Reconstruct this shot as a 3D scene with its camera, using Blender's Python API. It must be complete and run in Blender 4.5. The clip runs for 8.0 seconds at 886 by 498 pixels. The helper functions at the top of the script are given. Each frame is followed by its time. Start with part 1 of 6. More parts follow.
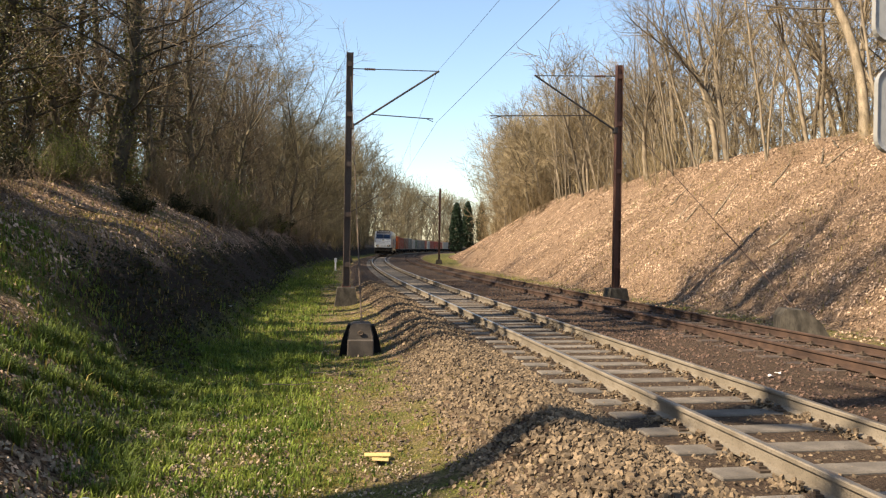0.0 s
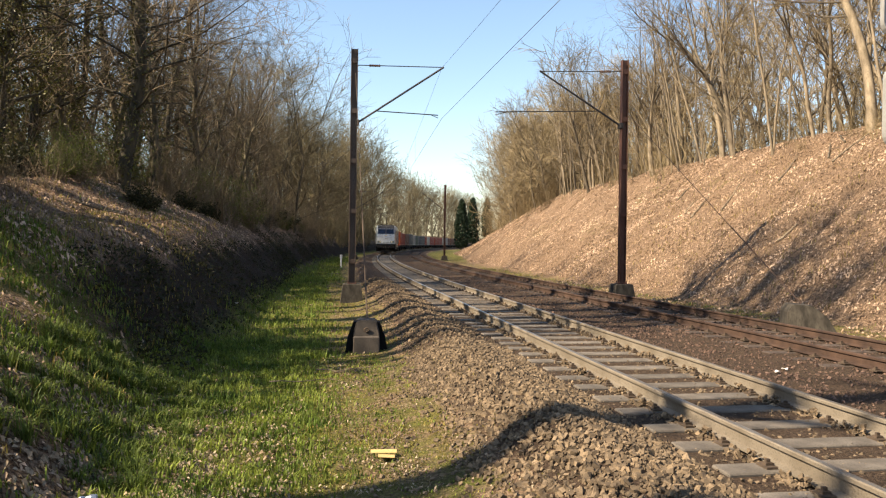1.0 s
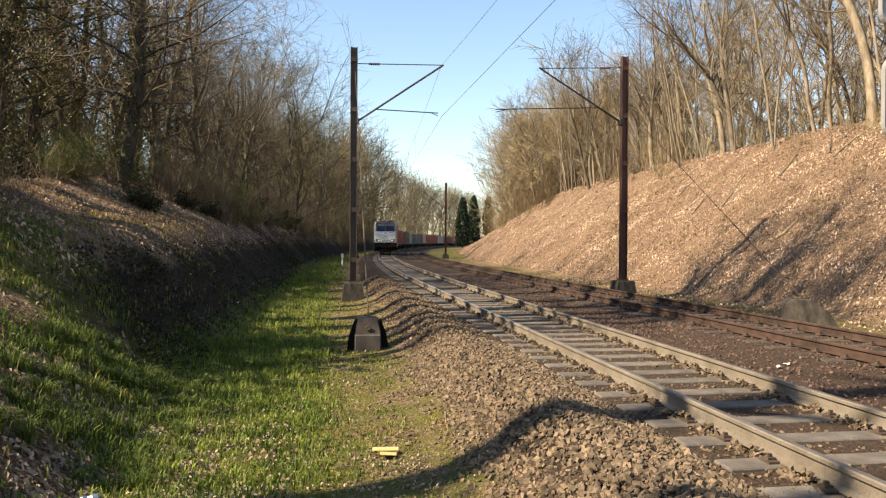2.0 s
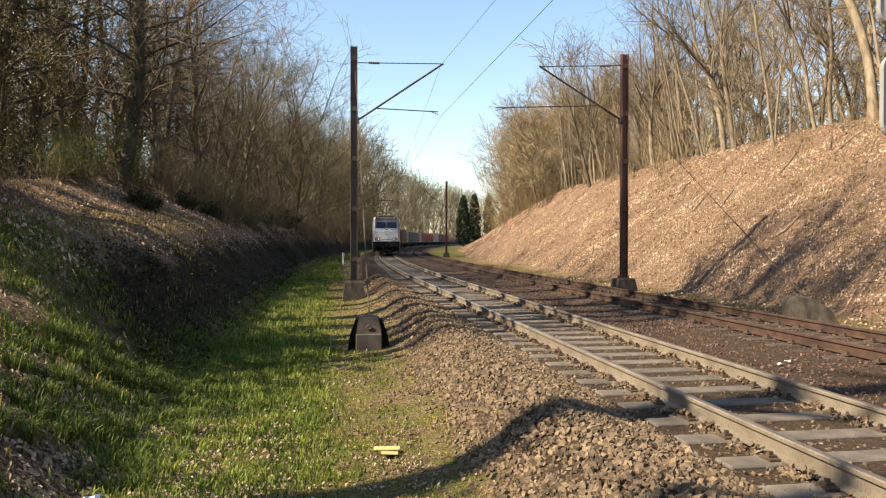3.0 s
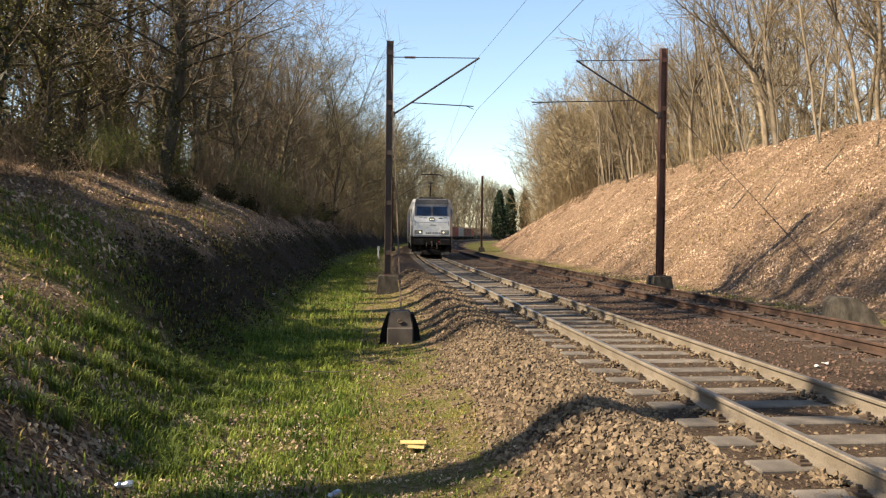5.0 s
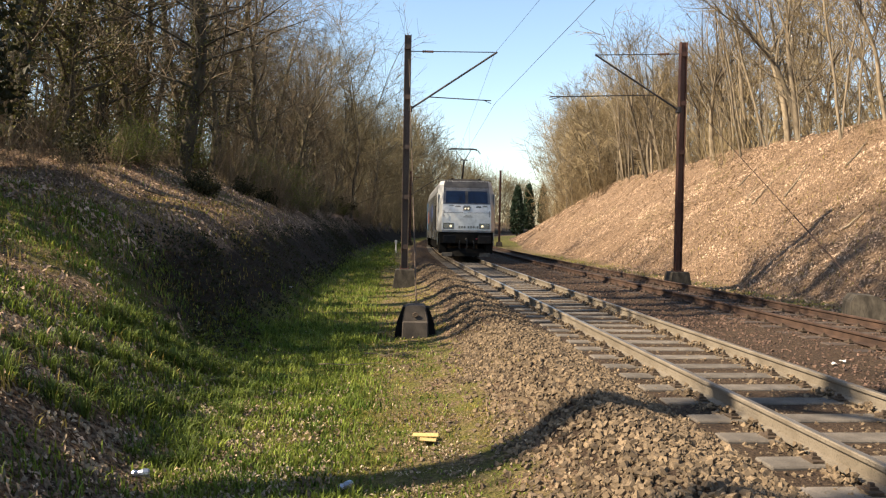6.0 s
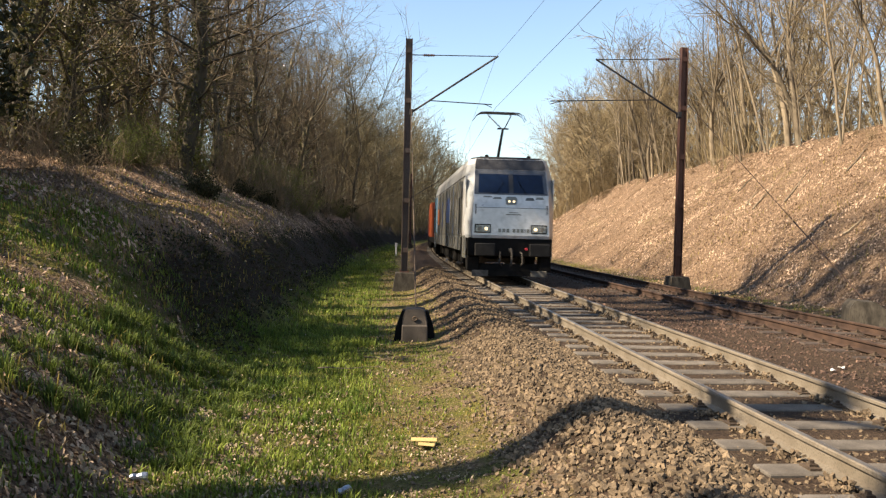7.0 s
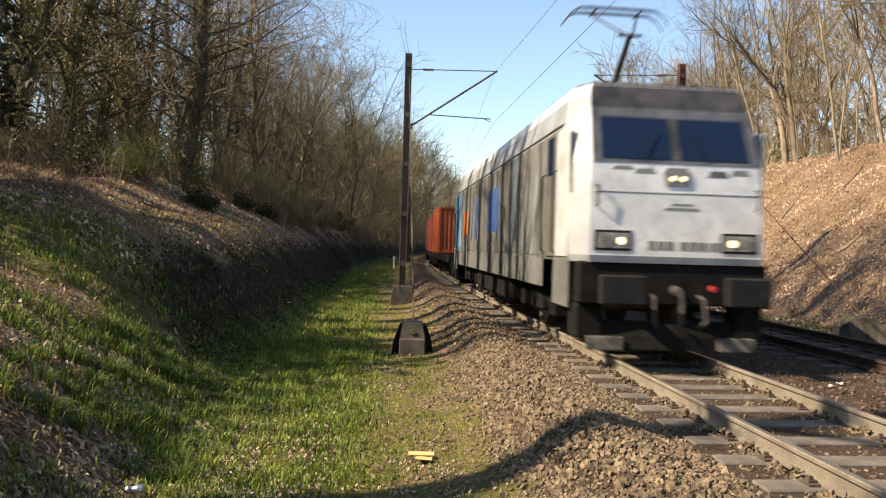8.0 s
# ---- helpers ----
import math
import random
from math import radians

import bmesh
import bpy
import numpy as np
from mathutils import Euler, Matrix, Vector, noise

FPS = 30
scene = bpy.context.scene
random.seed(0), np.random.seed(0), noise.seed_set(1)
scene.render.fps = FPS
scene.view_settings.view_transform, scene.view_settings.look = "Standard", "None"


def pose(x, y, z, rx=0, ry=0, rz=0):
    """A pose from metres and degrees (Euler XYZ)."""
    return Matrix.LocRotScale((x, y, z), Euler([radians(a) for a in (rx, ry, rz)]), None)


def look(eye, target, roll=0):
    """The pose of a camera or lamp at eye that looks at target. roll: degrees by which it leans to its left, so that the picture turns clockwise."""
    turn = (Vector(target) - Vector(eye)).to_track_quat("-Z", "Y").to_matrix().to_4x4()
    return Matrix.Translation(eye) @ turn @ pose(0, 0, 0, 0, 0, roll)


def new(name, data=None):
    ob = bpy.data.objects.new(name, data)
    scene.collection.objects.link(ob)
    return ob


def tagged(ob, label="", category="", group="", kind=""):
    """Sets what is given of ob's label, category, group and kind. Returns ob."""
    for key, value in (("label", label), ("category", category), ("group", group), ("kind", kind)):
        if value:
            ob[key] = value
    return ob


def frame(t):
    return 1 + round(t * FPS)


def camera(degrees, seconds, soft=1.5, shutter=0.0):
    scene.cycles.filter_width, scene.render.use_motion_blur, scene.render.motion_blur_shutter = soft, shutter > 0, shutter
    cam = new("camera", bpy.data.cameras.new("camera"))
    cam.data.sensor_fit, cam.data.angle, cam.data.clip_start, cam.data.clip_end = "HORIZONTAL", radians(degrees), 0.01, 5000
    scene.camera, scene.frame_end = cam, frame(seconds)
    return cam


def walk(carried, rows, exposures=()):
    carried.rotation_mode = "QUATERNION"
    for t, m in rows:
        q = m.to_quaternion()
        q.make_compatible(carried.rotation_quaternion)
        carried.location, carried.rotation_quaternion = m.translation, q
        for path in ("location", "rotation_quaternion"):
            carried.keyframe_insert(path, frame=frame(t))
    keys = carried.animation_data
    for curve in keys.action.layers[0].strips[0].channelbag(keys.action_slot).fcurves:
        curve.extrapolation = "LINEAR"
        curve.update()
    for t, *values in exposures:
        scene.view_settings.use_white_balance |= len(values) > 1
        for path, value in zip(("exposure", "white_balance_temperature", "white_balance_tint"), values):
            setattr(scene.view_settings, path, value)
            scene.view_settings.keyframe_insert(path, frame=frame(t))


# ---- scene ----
# Metres; z = 0 is the running surface of the rails, +y the first view direction.
cam = camera(62.28, 8.0, soft=1.2, shutter=0.55)


def aim(ex, ey, ez, yaw, pitch, roll):
    """A hand-held camera at (ex, ey, ez): yaw to the left of +y, pitch up, roll as in look()."""
    y, p = radians(yaw), radians(pitch)
    eye = Vector((ex, ey, ez))
    return look(eye, eye + Vector((-math.sin(y) * math.cos(p), math.cos(y) * math.cos(p), math.sin(p))), roll)


walk(cam, [
    (0.0, aim(0.003, -0.003, 1.539, -0.409, -0.098, 0.954)),
    (0.5, aim(-0.006, 0.006, 1.532, 0.146, -0.207, 0.853)),
    (1.0, aim(0.000, 0.000, 1.545, 0.000, -0.402, 0.772)),
    (1.5, aim(0.007, 0.008, 1.532, 0.028, -0.477, 0.561)),
    (3.0, aim(0.016, 0.004, 1.541, 0.166, -0.654, 0.069)),
    (3.5, aim(0.022, -0.004, 1.535, 0.416, -0.682, 0.268)),
    (4.0, aim(0.045, -0.009, 1.537, 1.046, -0.807, 0.353)),
    (4.5, aim(0.061, 0.006, 1.555, 1.927, -0.946, 0.426)),
    (6.0, aim(0.134, -0.026, 1.553, 4.348, -1.576, 1.031)),
    (6.5, aim(0.141, -0.036, 1.559, 4.337, -1.742, 0.810)),
    (7.0, aim(0.142, -0.040, 1.575, 4.370, -1.354, 1.347)),
    (7.5, aim(0.138, -0.036, 1.566, 4.230, -0.504, 1.671)),
    (8.0, aim(0.133, -0.044, 1.567, 4.226, -0.265, 1.707)),
], exposures=[(0.0, 1.60), (8.0, 1.60)])

# ---------------------------------------------------------------- light
SUN_TO = Vector((-0.71, -0.28, 0.645)).normalized()      # towards the sun
SUN_EL = math.asin(SUN_TO.z)
SUN_AZ = math.atan2(SUN_TO.x, SUN_TO.y)
world = bpy.data.worlds.new("sky")
scene.world = world
world.use_nodes = True
wn = world.node_tree.nodes
sky = wn.new("ShaderNodeTexSky")
sky.sky_type, sky.sun_disc = "NISHITA", False
sky.sun_elevation, sky.sun_rotation = SUN_EL, SUN_AZ
sky.air_density, sky.dust_density, sky.ozone_density = 1.15, 0.6, 1.0
world.node_tree.links.new(sky.outputs[0], wn["Background"].inputs[0])
wn["Background"].inputs[1].default_value = 0.079
sun_data = bpy.data.lights.new("sun", "SUN")
sun_data.energy, sun_data.angle, sun_data.color = 5.0, radians(0.55), (1.0, 0.825, 0.61)
sun = new("sun", sun_data)
sun.matrix_world = look(SUN_TO * 100, (0, 0, 0))

# ---------------------------------------------------------------- the line of the track
X0, PHI, R_CURVE, S_CURVE, S_END = 4.368, radians(-8.98), 787.0, 26.6, 420.0
GAUGE = 0.7525                      # half the distance of the rail centres
OFF_B = 4.25                        # second track, right of the first


def line(s):
    """Centre of the first track at s metres along it: x, y and heading (from +y to the right)."""
    a = min(s, S_CURVE)
    x, y = X0 + math.sin(PHI) * a, math.cos(PHI) * a
    h = PHI
    if s > S_CURVE:
        u = min(s, S_END) - S_CURVE
        h = PHI + u / R_CURVE
        x += R_CURVE * (math.cos(PHI) - math.cos(h))
        y += R_CURVE * (math.sin(h) - math.sin(PHI))
        if s > S_END:
            x, y = x + math.sin(h) * (s - S_END), y + math.cos(h) * (s - S_END)
    return x, y, h


def at(s, off, z=0.0):
    x, y, h = line(s)
    return Vector((x + off * math.cos(h), y - off * math.sin(h), z))


def along(s, off, z=0.0):
    """Pose with local +y along the track."""
    p = at(s, off, z)
    return pose(p.x, p.y, p.z, 0, 0, -math.degrees(line(s)[2]))


def coords(x, y):
    """s and off of a place in the world."""
    s = y / math.cos(PHI)
    for _ in range(8):
        px, py, h = line(s)
        s += (x - px) * math.sin(h) + (y - py) * math.cos(h)
    px, py, h = line(s)
    return s, (x - px) * math.cos(h) - (y - py) * math.sin(h)


def smooth(a, b, v):
    v = min(max((v - a) / (b - a), 0.0), 1.0)
    return v * v * (3 - 2 * v)


PROFILE = [(-1500, 5.2), (-60, 5.2), (-30, 4.6), (-19, 4.3), (-16, 4.25), (-12.4, 3.7), (-10.5, 2.65), (-9.6, 2.3), (-9.1, 2.08), (-8.7, 1.8), (-8.2, 1.28),
           (-7.6, 0.60), (-7.1, 0.04), (-6.6, -0.36), (-6, -0.55), (-4.2, -0.55), (-3.3, -0.50), (-2.8, -0.34), (-2.4, -0.10), (-2.12, -0.04), (-1.85, -0.08), (-1.6, -0.175), (-1.3, -0.205),
           (0, -0.20), (1.35, -0.185), (1.9, -0.22), (2.4, -0.23), (2.9, -0.2), (OFF_B, -0.2), (5.6, -0.2), (6.1, -0.32), (6.8, -0.45),
           (8.6, -0.42), (9.1, -0.25), (10, 0.45), (18.0, 6.5), (19.5, 7.2), (24, 8.0), (60, 9.3), (600, 9.5)]
P_OFF, P_Z = [p[0] for p in PROFILE], [p[1] for p in PROFILE]
# the gentler left bank beside the camera
N_OFF, N_Z = [-60, -30, -20, -16, -13, -11, -9.5, -8.2, -7.2, -6.2], [5.2, 4.6, 4.3, 3.6, 2.6, 1.9, 1.32, 0.78, 0.18, -0.52]


def litter_corner(s, off):
    """Weight of the bare leaf litter at the foot of the near left bank."""
    return smooth(-5.4, -6.5, off + 0.45 * max(s - 6.8, -1.2)) * (1 - smooth(9.6, 11.2, s))


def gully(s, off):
    """Weight of the steep foot of the left bank, where shade is painted dark and plants are thinned."""
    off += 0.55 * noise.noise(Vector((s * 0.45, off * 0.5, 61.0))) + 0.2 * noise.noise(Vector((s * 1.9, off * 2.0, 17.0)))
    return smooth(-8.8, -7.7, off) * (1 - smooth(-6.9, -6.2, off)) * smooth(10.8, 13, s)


def set_back(s, off):
    """Beyond the bend the sunlit bank stands further from the track."""
    return max(7.0, off - 3.2 * smooth(70, 125, s)) if off > 7 else off


def ground_z(s, off):
    off = set_back(s, off)
    z = float(np.interp(off, P_OFF, P_Z))
    if off < -6.2 and s < 17:
        near = 1 - smooth(9.8, 13.4, s + 0.8 * noise.noise(Vector((off * 0.5, 1.0, 0))))
        z = z * (1 - near) + near * float(np.interp(off, N_OFF, N_Z))
    rise = smooth(-7.2, -12.5, off)
    z += rise * (-1.1 + 1.2 * smooth(14, 32, s) + 0.55 * smooth(34, 60, s)) * smooth(8, 16, s)
    z -= 0.9 * smooth(-11.5, -15.5, off) * (1 - smooth(18, 26, s)) * smooth(9, 14, s)
    if off > 8.6:
        z = -0.42 + (z + 0.42) * (1 - 0.45 * smooth(110, 170, s))     # the cutting runs out
    bump = noise.noise(Vector((s * 0.16, off * 0.22, 3.1)))
    bump2 = noise.noise(Vector((s * 0.7, off * 0.8, 9.7)))
    wild = smooth(-6.0, -8.0, off) + smooth(8.8, 10.5, off)
    furrow = noise.noise(Vector((s * 0.95, off * 0.22, 15.3))) + 0.6 * noise.noise(Vector((s * 2.1, off * 0.6, 2.4)))
    z += wild * (0.28 * bump + 0.09 * bump2 + 0.10 * furrow)
    verge = smooth(-2.9, -3.6, off) * (1 - smooth(-6.0, -8.0, off))
    z += verge * (0.05 * bump + 0.025 * bump2)
    shoulder = smooth(-3.2, -2.4, off) * (1 - smooth(-1.9, -1.4, off))
    z += shoulder * (0.06 * noise.noise(Vector((s * 0.55, 1.3, 0))) + 0.03 * bump2)
    return z

# ---------------------------------------------------------------- materials
def dull(c, k=0.8):
    """Scales base colours down, which deepens shade against the raised exposure."""
    return tuple(v * k for v in c)


def mat(name, c1, c2, scale=8.0, rough=0.8, metal=0.0, bump=0.3, fine=90.0, c3=None, coat=0.0, stretch=None, per_object=0.0, island=0.0, spec=0.4, detail=6.0):
    """Two colours mixed at two scales, with fine relief. Sizes in waves per metre."""
    c1, c2, c3 = dull(c1), dull(c2), dull(c3 or [a * 0.45 for a in c1])
    m = bpy.data.materials.new(name)
    m.use_nodes = True
    n, l = m.node_tree.nodes, m.node_tree.links
    b = n["Principled BSDF"]
    tc = n.new("ShaderNodeTexCoord")
    mp = n.new("ShaderNodeMapping")
    l.new(tc.outputs["Object"], mp.inputs[0])
    if stretch:
        mp.inputs["Scale"].default_value = stretch
    big, small = n.new("ShaderNodeTexNoise"), n.new("ShaderNodeTexNoise")
    for node, sc in ((big, scale), (small, fine)):
        l.new(mp.outputs[0], node.inputs["Vector"])
        node.inputs["Scale"].default_value = sc
        node.inputs["Detail"].default_value = detail
    ramp = n.new("ShaderNodeValToRGB")
    ramp.color_ramp.elements[0].position, ramp.color_ramp.elements[1].position = 0.34, 0.66
    ramp.color_ramp.elements[0].color, ramp.color_ramp.elements[1].color = (*c1, 1), (*c2, 1)
    l.new(big.outputs["Fac"], ramp.inputs[0])
    mix = n.new("ShaderNodeMix")
    mix.data_type = "RGBA"
    mix.inputs["B"].default_value = (*c3, 1)
    r2 = n.new("ShaderNodeMapRange")
    r2.inputs["From Min"].default_value, r2.inputs["From Max"].default_value = 0.5, 0.75
    r2.inputs["To Max"].default_value = 0.75
    l.new(small.outputs["Fac"], r2.inputs["Value"])
    l.new(r2.outputs[0], mix.inputs["Factor"])
    l.new(ramp.outputs[0], mix.inputs["A"])
    out = mix.outputs["Result"]
    if per_object or island:
        src = n.new("ShaderNodeObjectInfo").outputs["Random"] if per_object else n.new("ShaderNodeNewGeometry").outputs["Random Per Island"]
        hsv, mr = n.new("ShaderNodeHueSaturation"), n.new("ShaderNodeMapRange")
        amount = per_object or island
        mr.inputs["To Min"].default_value, mr.inputs["To Max"].default_value = 1 - amount, 1 + amount
        l.new(src, mr.inputs["Value"])
        l.new(mr.outputs[0], hsv.inputs["Value"])
        l.new(out, hsv.inputs["Color"])
        out = hsv.outputs[0]
    l.new(out, b.inputs["Base Color"])
    rr = n.new("ShaderNodeMapRange")
    rr.inputs["To Min"].default_value, rr.inputs["To Max"].default_value = max(rough - 0.12, 0.03), min(rough + 0.12, 1)
    l.new(big.outputs["Fac"], rr.inputs["Value"])
    l.new(rr.outputs[0], b.inputs["Roughness"])
    b.inputs["Metallic"].default_value, b.inputs["Specular IOR Level"].default_value = metal, spec
    b.inputs["Coat Weight"].default_value = coat
    if bump:
        bp = n.new("ShaderNodeBump")
        bp.inputs["Strength"].default_value, bp.inputs["Distance"].default_value = bump, 0.01
        l.new(small.outputs["Fac"], bp.inputs["Height"])
        l.new(bp.outputs[0], b.inputs["Normal"])
    return m


def glow(name, colour, strength):
    m = bpy.data.materials.new(name)
    m.use_nodes = True
    b = m.node_tree.nodes["Principled BSDF"]
    b.inputs["Base Color"].default_value = (*colour, 1)
    b.inputs["Emission Color"].default_value, b.inputs["Emission Strength"].default_value = (*colour, 1), strength
    return m


def leafy(name, c1, c2, island=0.35, rough=0.6, through_light=0.35, patch=6.0):
    """Leaves and blades: varied leaf by leaf, some light passing through."""
    m = mat(name, c1, c2, patch, rough, 0, 0, 40, island=island, spec=0.25, detail=2.0)
    n, l = m.node_tree.nodes, m.node_tree.links
    b = n["Principled BSDF"]
    t, mx = n.new("ShaderNodeBsdfTranslucent"), n.new("ShaderNodeMixShader")
    l.new(b.inputs["Base Color"].links[0].from_socket, t.inputs["Color"])
    mx.inputs[0].default_value = through_light
    l.new(b.outputs[0], mx.inputs[1])
    l.new(t.outputs[0], mx.inputs[2])
    l.new(mx.outputs[0], n["Material Output"].inputs["Surface"])
    return m


def ground_material():
    """Litter, grass, gravel and painted shade by the three weights stored with the ground."""
    m = bpy.data.materials.new("ground")
    m.use_nodes = True
    n, l = m.node_tree.nodes, m.node_tree.links
    b = n["Principled BSDF"]
    tc = n.new("ShaderNodeTexCoord")

    def tex(scale, detail=5.0, rough=0.6):
        t = n.new("ShaderNodeTexNoise")
        l.new(tc.outputs["Object"], t.inputs["Vector"])
        t.inputs["Scale"].default_value, t.inputs["Detail"].default_value, t.inputs["Roughness"].default_value = scale, detail, rough
        return t.outputs["Fac"]

    def ramp(src, stops):
        r = n.new("ShaderNodeValToRGB")
        e = r.color_ramp.elements
        while len(e) < len(stops):
            e.new(0.5)
        for el, (p, c) in zip(e, stops):
            el.position, el.color = p, (*dull(c), 1)
        l.new(src, r.inputs[0])
        return r.outputs[0]

    def mix(f, a, c):
        x = n.new("ShaderNodeMix")
        x.data_type = "RGBA"
        if isinstance(f, float):
            x.inputs["Factor"].default_value = f
        else:
            l.new(f, x.inputs["Factor"])
        l.new(a, x.inputs["A"])
        l.new(c, x.inputs["B"])
        return x.outputs["Result"]

    def weight(name, sharp=3.0, blur=2.2):
        a = n.new("ShaderNodeAttribute")
        a.attribute_name = name
        add, s = n.new("ShaderNodeMath"), n.new("ShaderNodeMath")
        s.operation = "MULTIPLY_ADD"
        l.new(tex(blur), s.inputs[0])
        s.inputs[1].default_value, s.inputs[2].default_value = 1.2, -0.6
        l.new(a.outputs["Fac"], add.inputs[0])
        l.new(s.outputs[0], add.inputs[1])
        mr = n.new("ShaderNodeMapRange")
        mr.inputs["From Min"].default_value, mr.inputs["From Max"].default_value = 0.5 - 0.5 / sharp, 0.5 + 0.5 / sharp
        l.new(add.outputs[0], mr.inputs["Value"])
        return mr.outputs[0]

    litter = mix(tex(1.1), ramp(tex(24, 5, 0.7), [(0.40, (0.03, 0.017, 0.010)), (0.49, (0.21, 0.138, 0.08)), (0.60, (0.50, 0.352, 0.225))]),
                 ramp(tex(14, 6, 0.72), [(0.40, (0.02, 0.012, 0.009)), (0.5, (0.125, 0.081, 0.055)), (0.64, (0.34, 0.234, 0.16))]))
    grass = mix(tex(0.9), ramp(tex(65, 3), [(0.38, (0.014, 0.026, 0.005)), (0.62, (0.10, 0.135, 0.026))]), ramp(tex(55, 3), [(0.35, (0.055, 0.048, 0.011)), (0.65, (0.38, 0.315, 0.085))]))
    gravel = mix(tex(1.6), ramp(tex(34, 4), [(0.3, (0.014, 0.010, 0.007)), (0.5, (0.075, 0.053, 0.034)), (0.7, (0.18, 0.13, 0.088))]),
                 ramp(tex(25, 4), [(0.3, (0.022, 0.014, 0.010)), (0.7, (0.12, 0.078, 0.053))]))
    col = mix(weight("w_grass"), litter, grass)
    # near-black brown that paints shade onto the ground
    shade_tone = ramp(tex(20, 5), [(0.3, (0.010, 0.007, 0.004)), (0.7, (0.05, 0.033, 0.018))])
    col = mix(weight("w_shade", 2.0), col, shade_tone)
    col = mix(weight("w_gravel", 5.0, 3.0), col, gravel)
    l.new(col, b.inputs["Base Color"])
    b.inputs["Roughness"].default_value, b.inputs["Specular IOR Level"].default_value = 0.95, 0.15
    bp = n.new("ShaderNodeBump")
    bp.inputs["Strength"].default_value, bp.inputs["Distance"].default_value = 1.0, 0.07
    l.new(tex(22, 6, 0.7), bp.inputs["Height"])
    l.new(bp.outputs[0], b.inputs["Normal"])
    return m


M_GROUND = ground_material()
M_RAIL = mat("rail_steel_dusty", (0.16, 0.133, 0.097), (0.235, 0.20, 0.152), 3, 0.75, 0.15, 0.25, 60, stretch=(1, 1, 1))
M_RAIL_TOP = mat("rail_head_polished", (0.30, 0.27, 0.23), (0.40, 0.37, 0.32), 2, 0.38, 0.8, 0.05, 80)
M_RUST = mat("rusty_rail", (0.04, 0.023, 0.016), (0.09, 0.052, 0.034), 4, 0.85, 0.2, 0.4, 70)
M_SLEEPER = mat("weathered_sleeper", (0.10, 0.085, 0.068), (0.18, 0.155, 0.125), 5, 0.9, 0, 0.5, 60, per_object=0.22)
M_SLEEPER_B = mat("dark_sleeper", (0.045, 0.032, 0.024), (0.085, 0.062, 0.046), 5, 0.9, 0, 0.5, 60, per_object=0.3)
M_CLIP = mat("fastening_iron", (0.07, 0.05, 0.034), (0.15, 0.108, 0.075), 9, 0.85, 0.3, 0.3, 90)
M_STONE = mat("ballast_stone", (0.10, 0.070, 0.040), (0.205, 0.150, 0.092), 9, 0.92, 0, 0.3, 120, island=0.45, detail=3.0)
M_STONE_B = mat("rust_stained_ballast", (0.07, 0.042, 0.030), (0.15, 0.094, 0.066), 9, 0.92, 0, 0.3, 120, island=0.45, detail=3.0)
M_CONCRETE = mat("weathered_concrete", (0.042, 0.034, 0.027), (0.095, 0.078, 0.062), 3, 0.92, 0, 0.5, 50, c3=(0.05, 0.042, 0.03))
M_DARK_CONCRETE = mat("streaked_concrete", (0.02, 0.016, 0.010), (0.08, 0.068, 0.05), 7, 0.95, 0, 0.6, 30, c3=(0.016, 0.013, 0.009), stretch=(1, 1, 0.4))
M_MAST = mat("weathered_mast_steel", (0.085, 0.036, 0.025), (0.15, 0.076, 0.052), 2.5, 0.55, 0.4, 0.3, 60, stretch=(1, 1, 0.25))
M_MAST_PALE = mat("dull_brown_grey_mast_steel", (0.062, 0.042, 0.032), (0.13, 0.096, 0.076), 2.5, 0.6, 0.3, 0.2, 60, stretch=(1, 1, 0.25))
M_ARM = mat("bracket_steel", (0.04, 0.036, 0.034), (0.08, 0.072, 0.068), 6, 0.6, 0.5, 0.1, 60)
M_WIRE = mat("copper_wire", (0.12, 0.12, 0.125), (0.2, 0.19, 0.19), 2, 0.5, 0.6, 0, 30)
M_INSUL = mat("insulator_brown", (0.10, 0.05, 0.03), (0.14, 0.07, 0.045), 20, 0.25, 0, 0.0, 50)
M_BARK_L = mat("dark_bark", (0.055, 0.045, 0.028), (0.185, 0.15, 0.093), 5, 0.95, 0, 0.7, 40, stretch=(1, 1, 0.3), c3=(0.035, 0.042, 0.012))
# The left bank's bark again, darkened for trunks in shade and against the light.
M_BARK_D = mat("shade_darkened_bark", (0.03, 0.025, 0.016), (0.095, 0.077, 0.048), 5, 0.95, 0, 0.7, 40, stretch=(1, 1, 0.3), c3=(0.026, 0.03, 0.010))
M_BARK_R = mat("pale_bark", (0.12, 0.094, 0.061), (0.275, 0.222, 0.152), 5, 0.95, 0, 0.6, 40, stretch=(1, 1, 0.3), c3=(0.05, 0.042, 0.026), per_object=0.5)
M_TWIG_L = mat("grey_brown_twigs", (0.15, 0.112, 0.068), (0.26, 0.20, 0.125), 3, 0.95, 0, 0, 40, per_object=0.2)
M_TWIG_R = mat("tan_twigs", (0.145, 0.105, 0.052), (0.25, 0.188, 0.097), 3, 0.95, 0, 0, 40, per_object=0.2)
# Distant crowns: the tan is lightened well past tan_twigs to imitate haze.
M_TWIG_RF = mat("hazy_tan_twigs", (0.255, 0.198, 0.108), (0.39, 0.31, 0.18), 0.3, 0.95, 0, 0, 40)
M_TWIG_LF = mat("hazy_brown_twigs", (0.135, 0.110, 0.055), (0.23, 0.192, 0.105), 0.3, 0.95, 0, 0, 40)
M_IVY = leafy("ivy_leaf", (0.06, 0.062, 0.014), (0.165, 0.15, 0.042), 0.55, 0.4, 0.2)
M_BUSH = leafy("spring_leaf", (0.085, 0.11, 0.018), (0.17, 0.19, 0.034), 0.4)
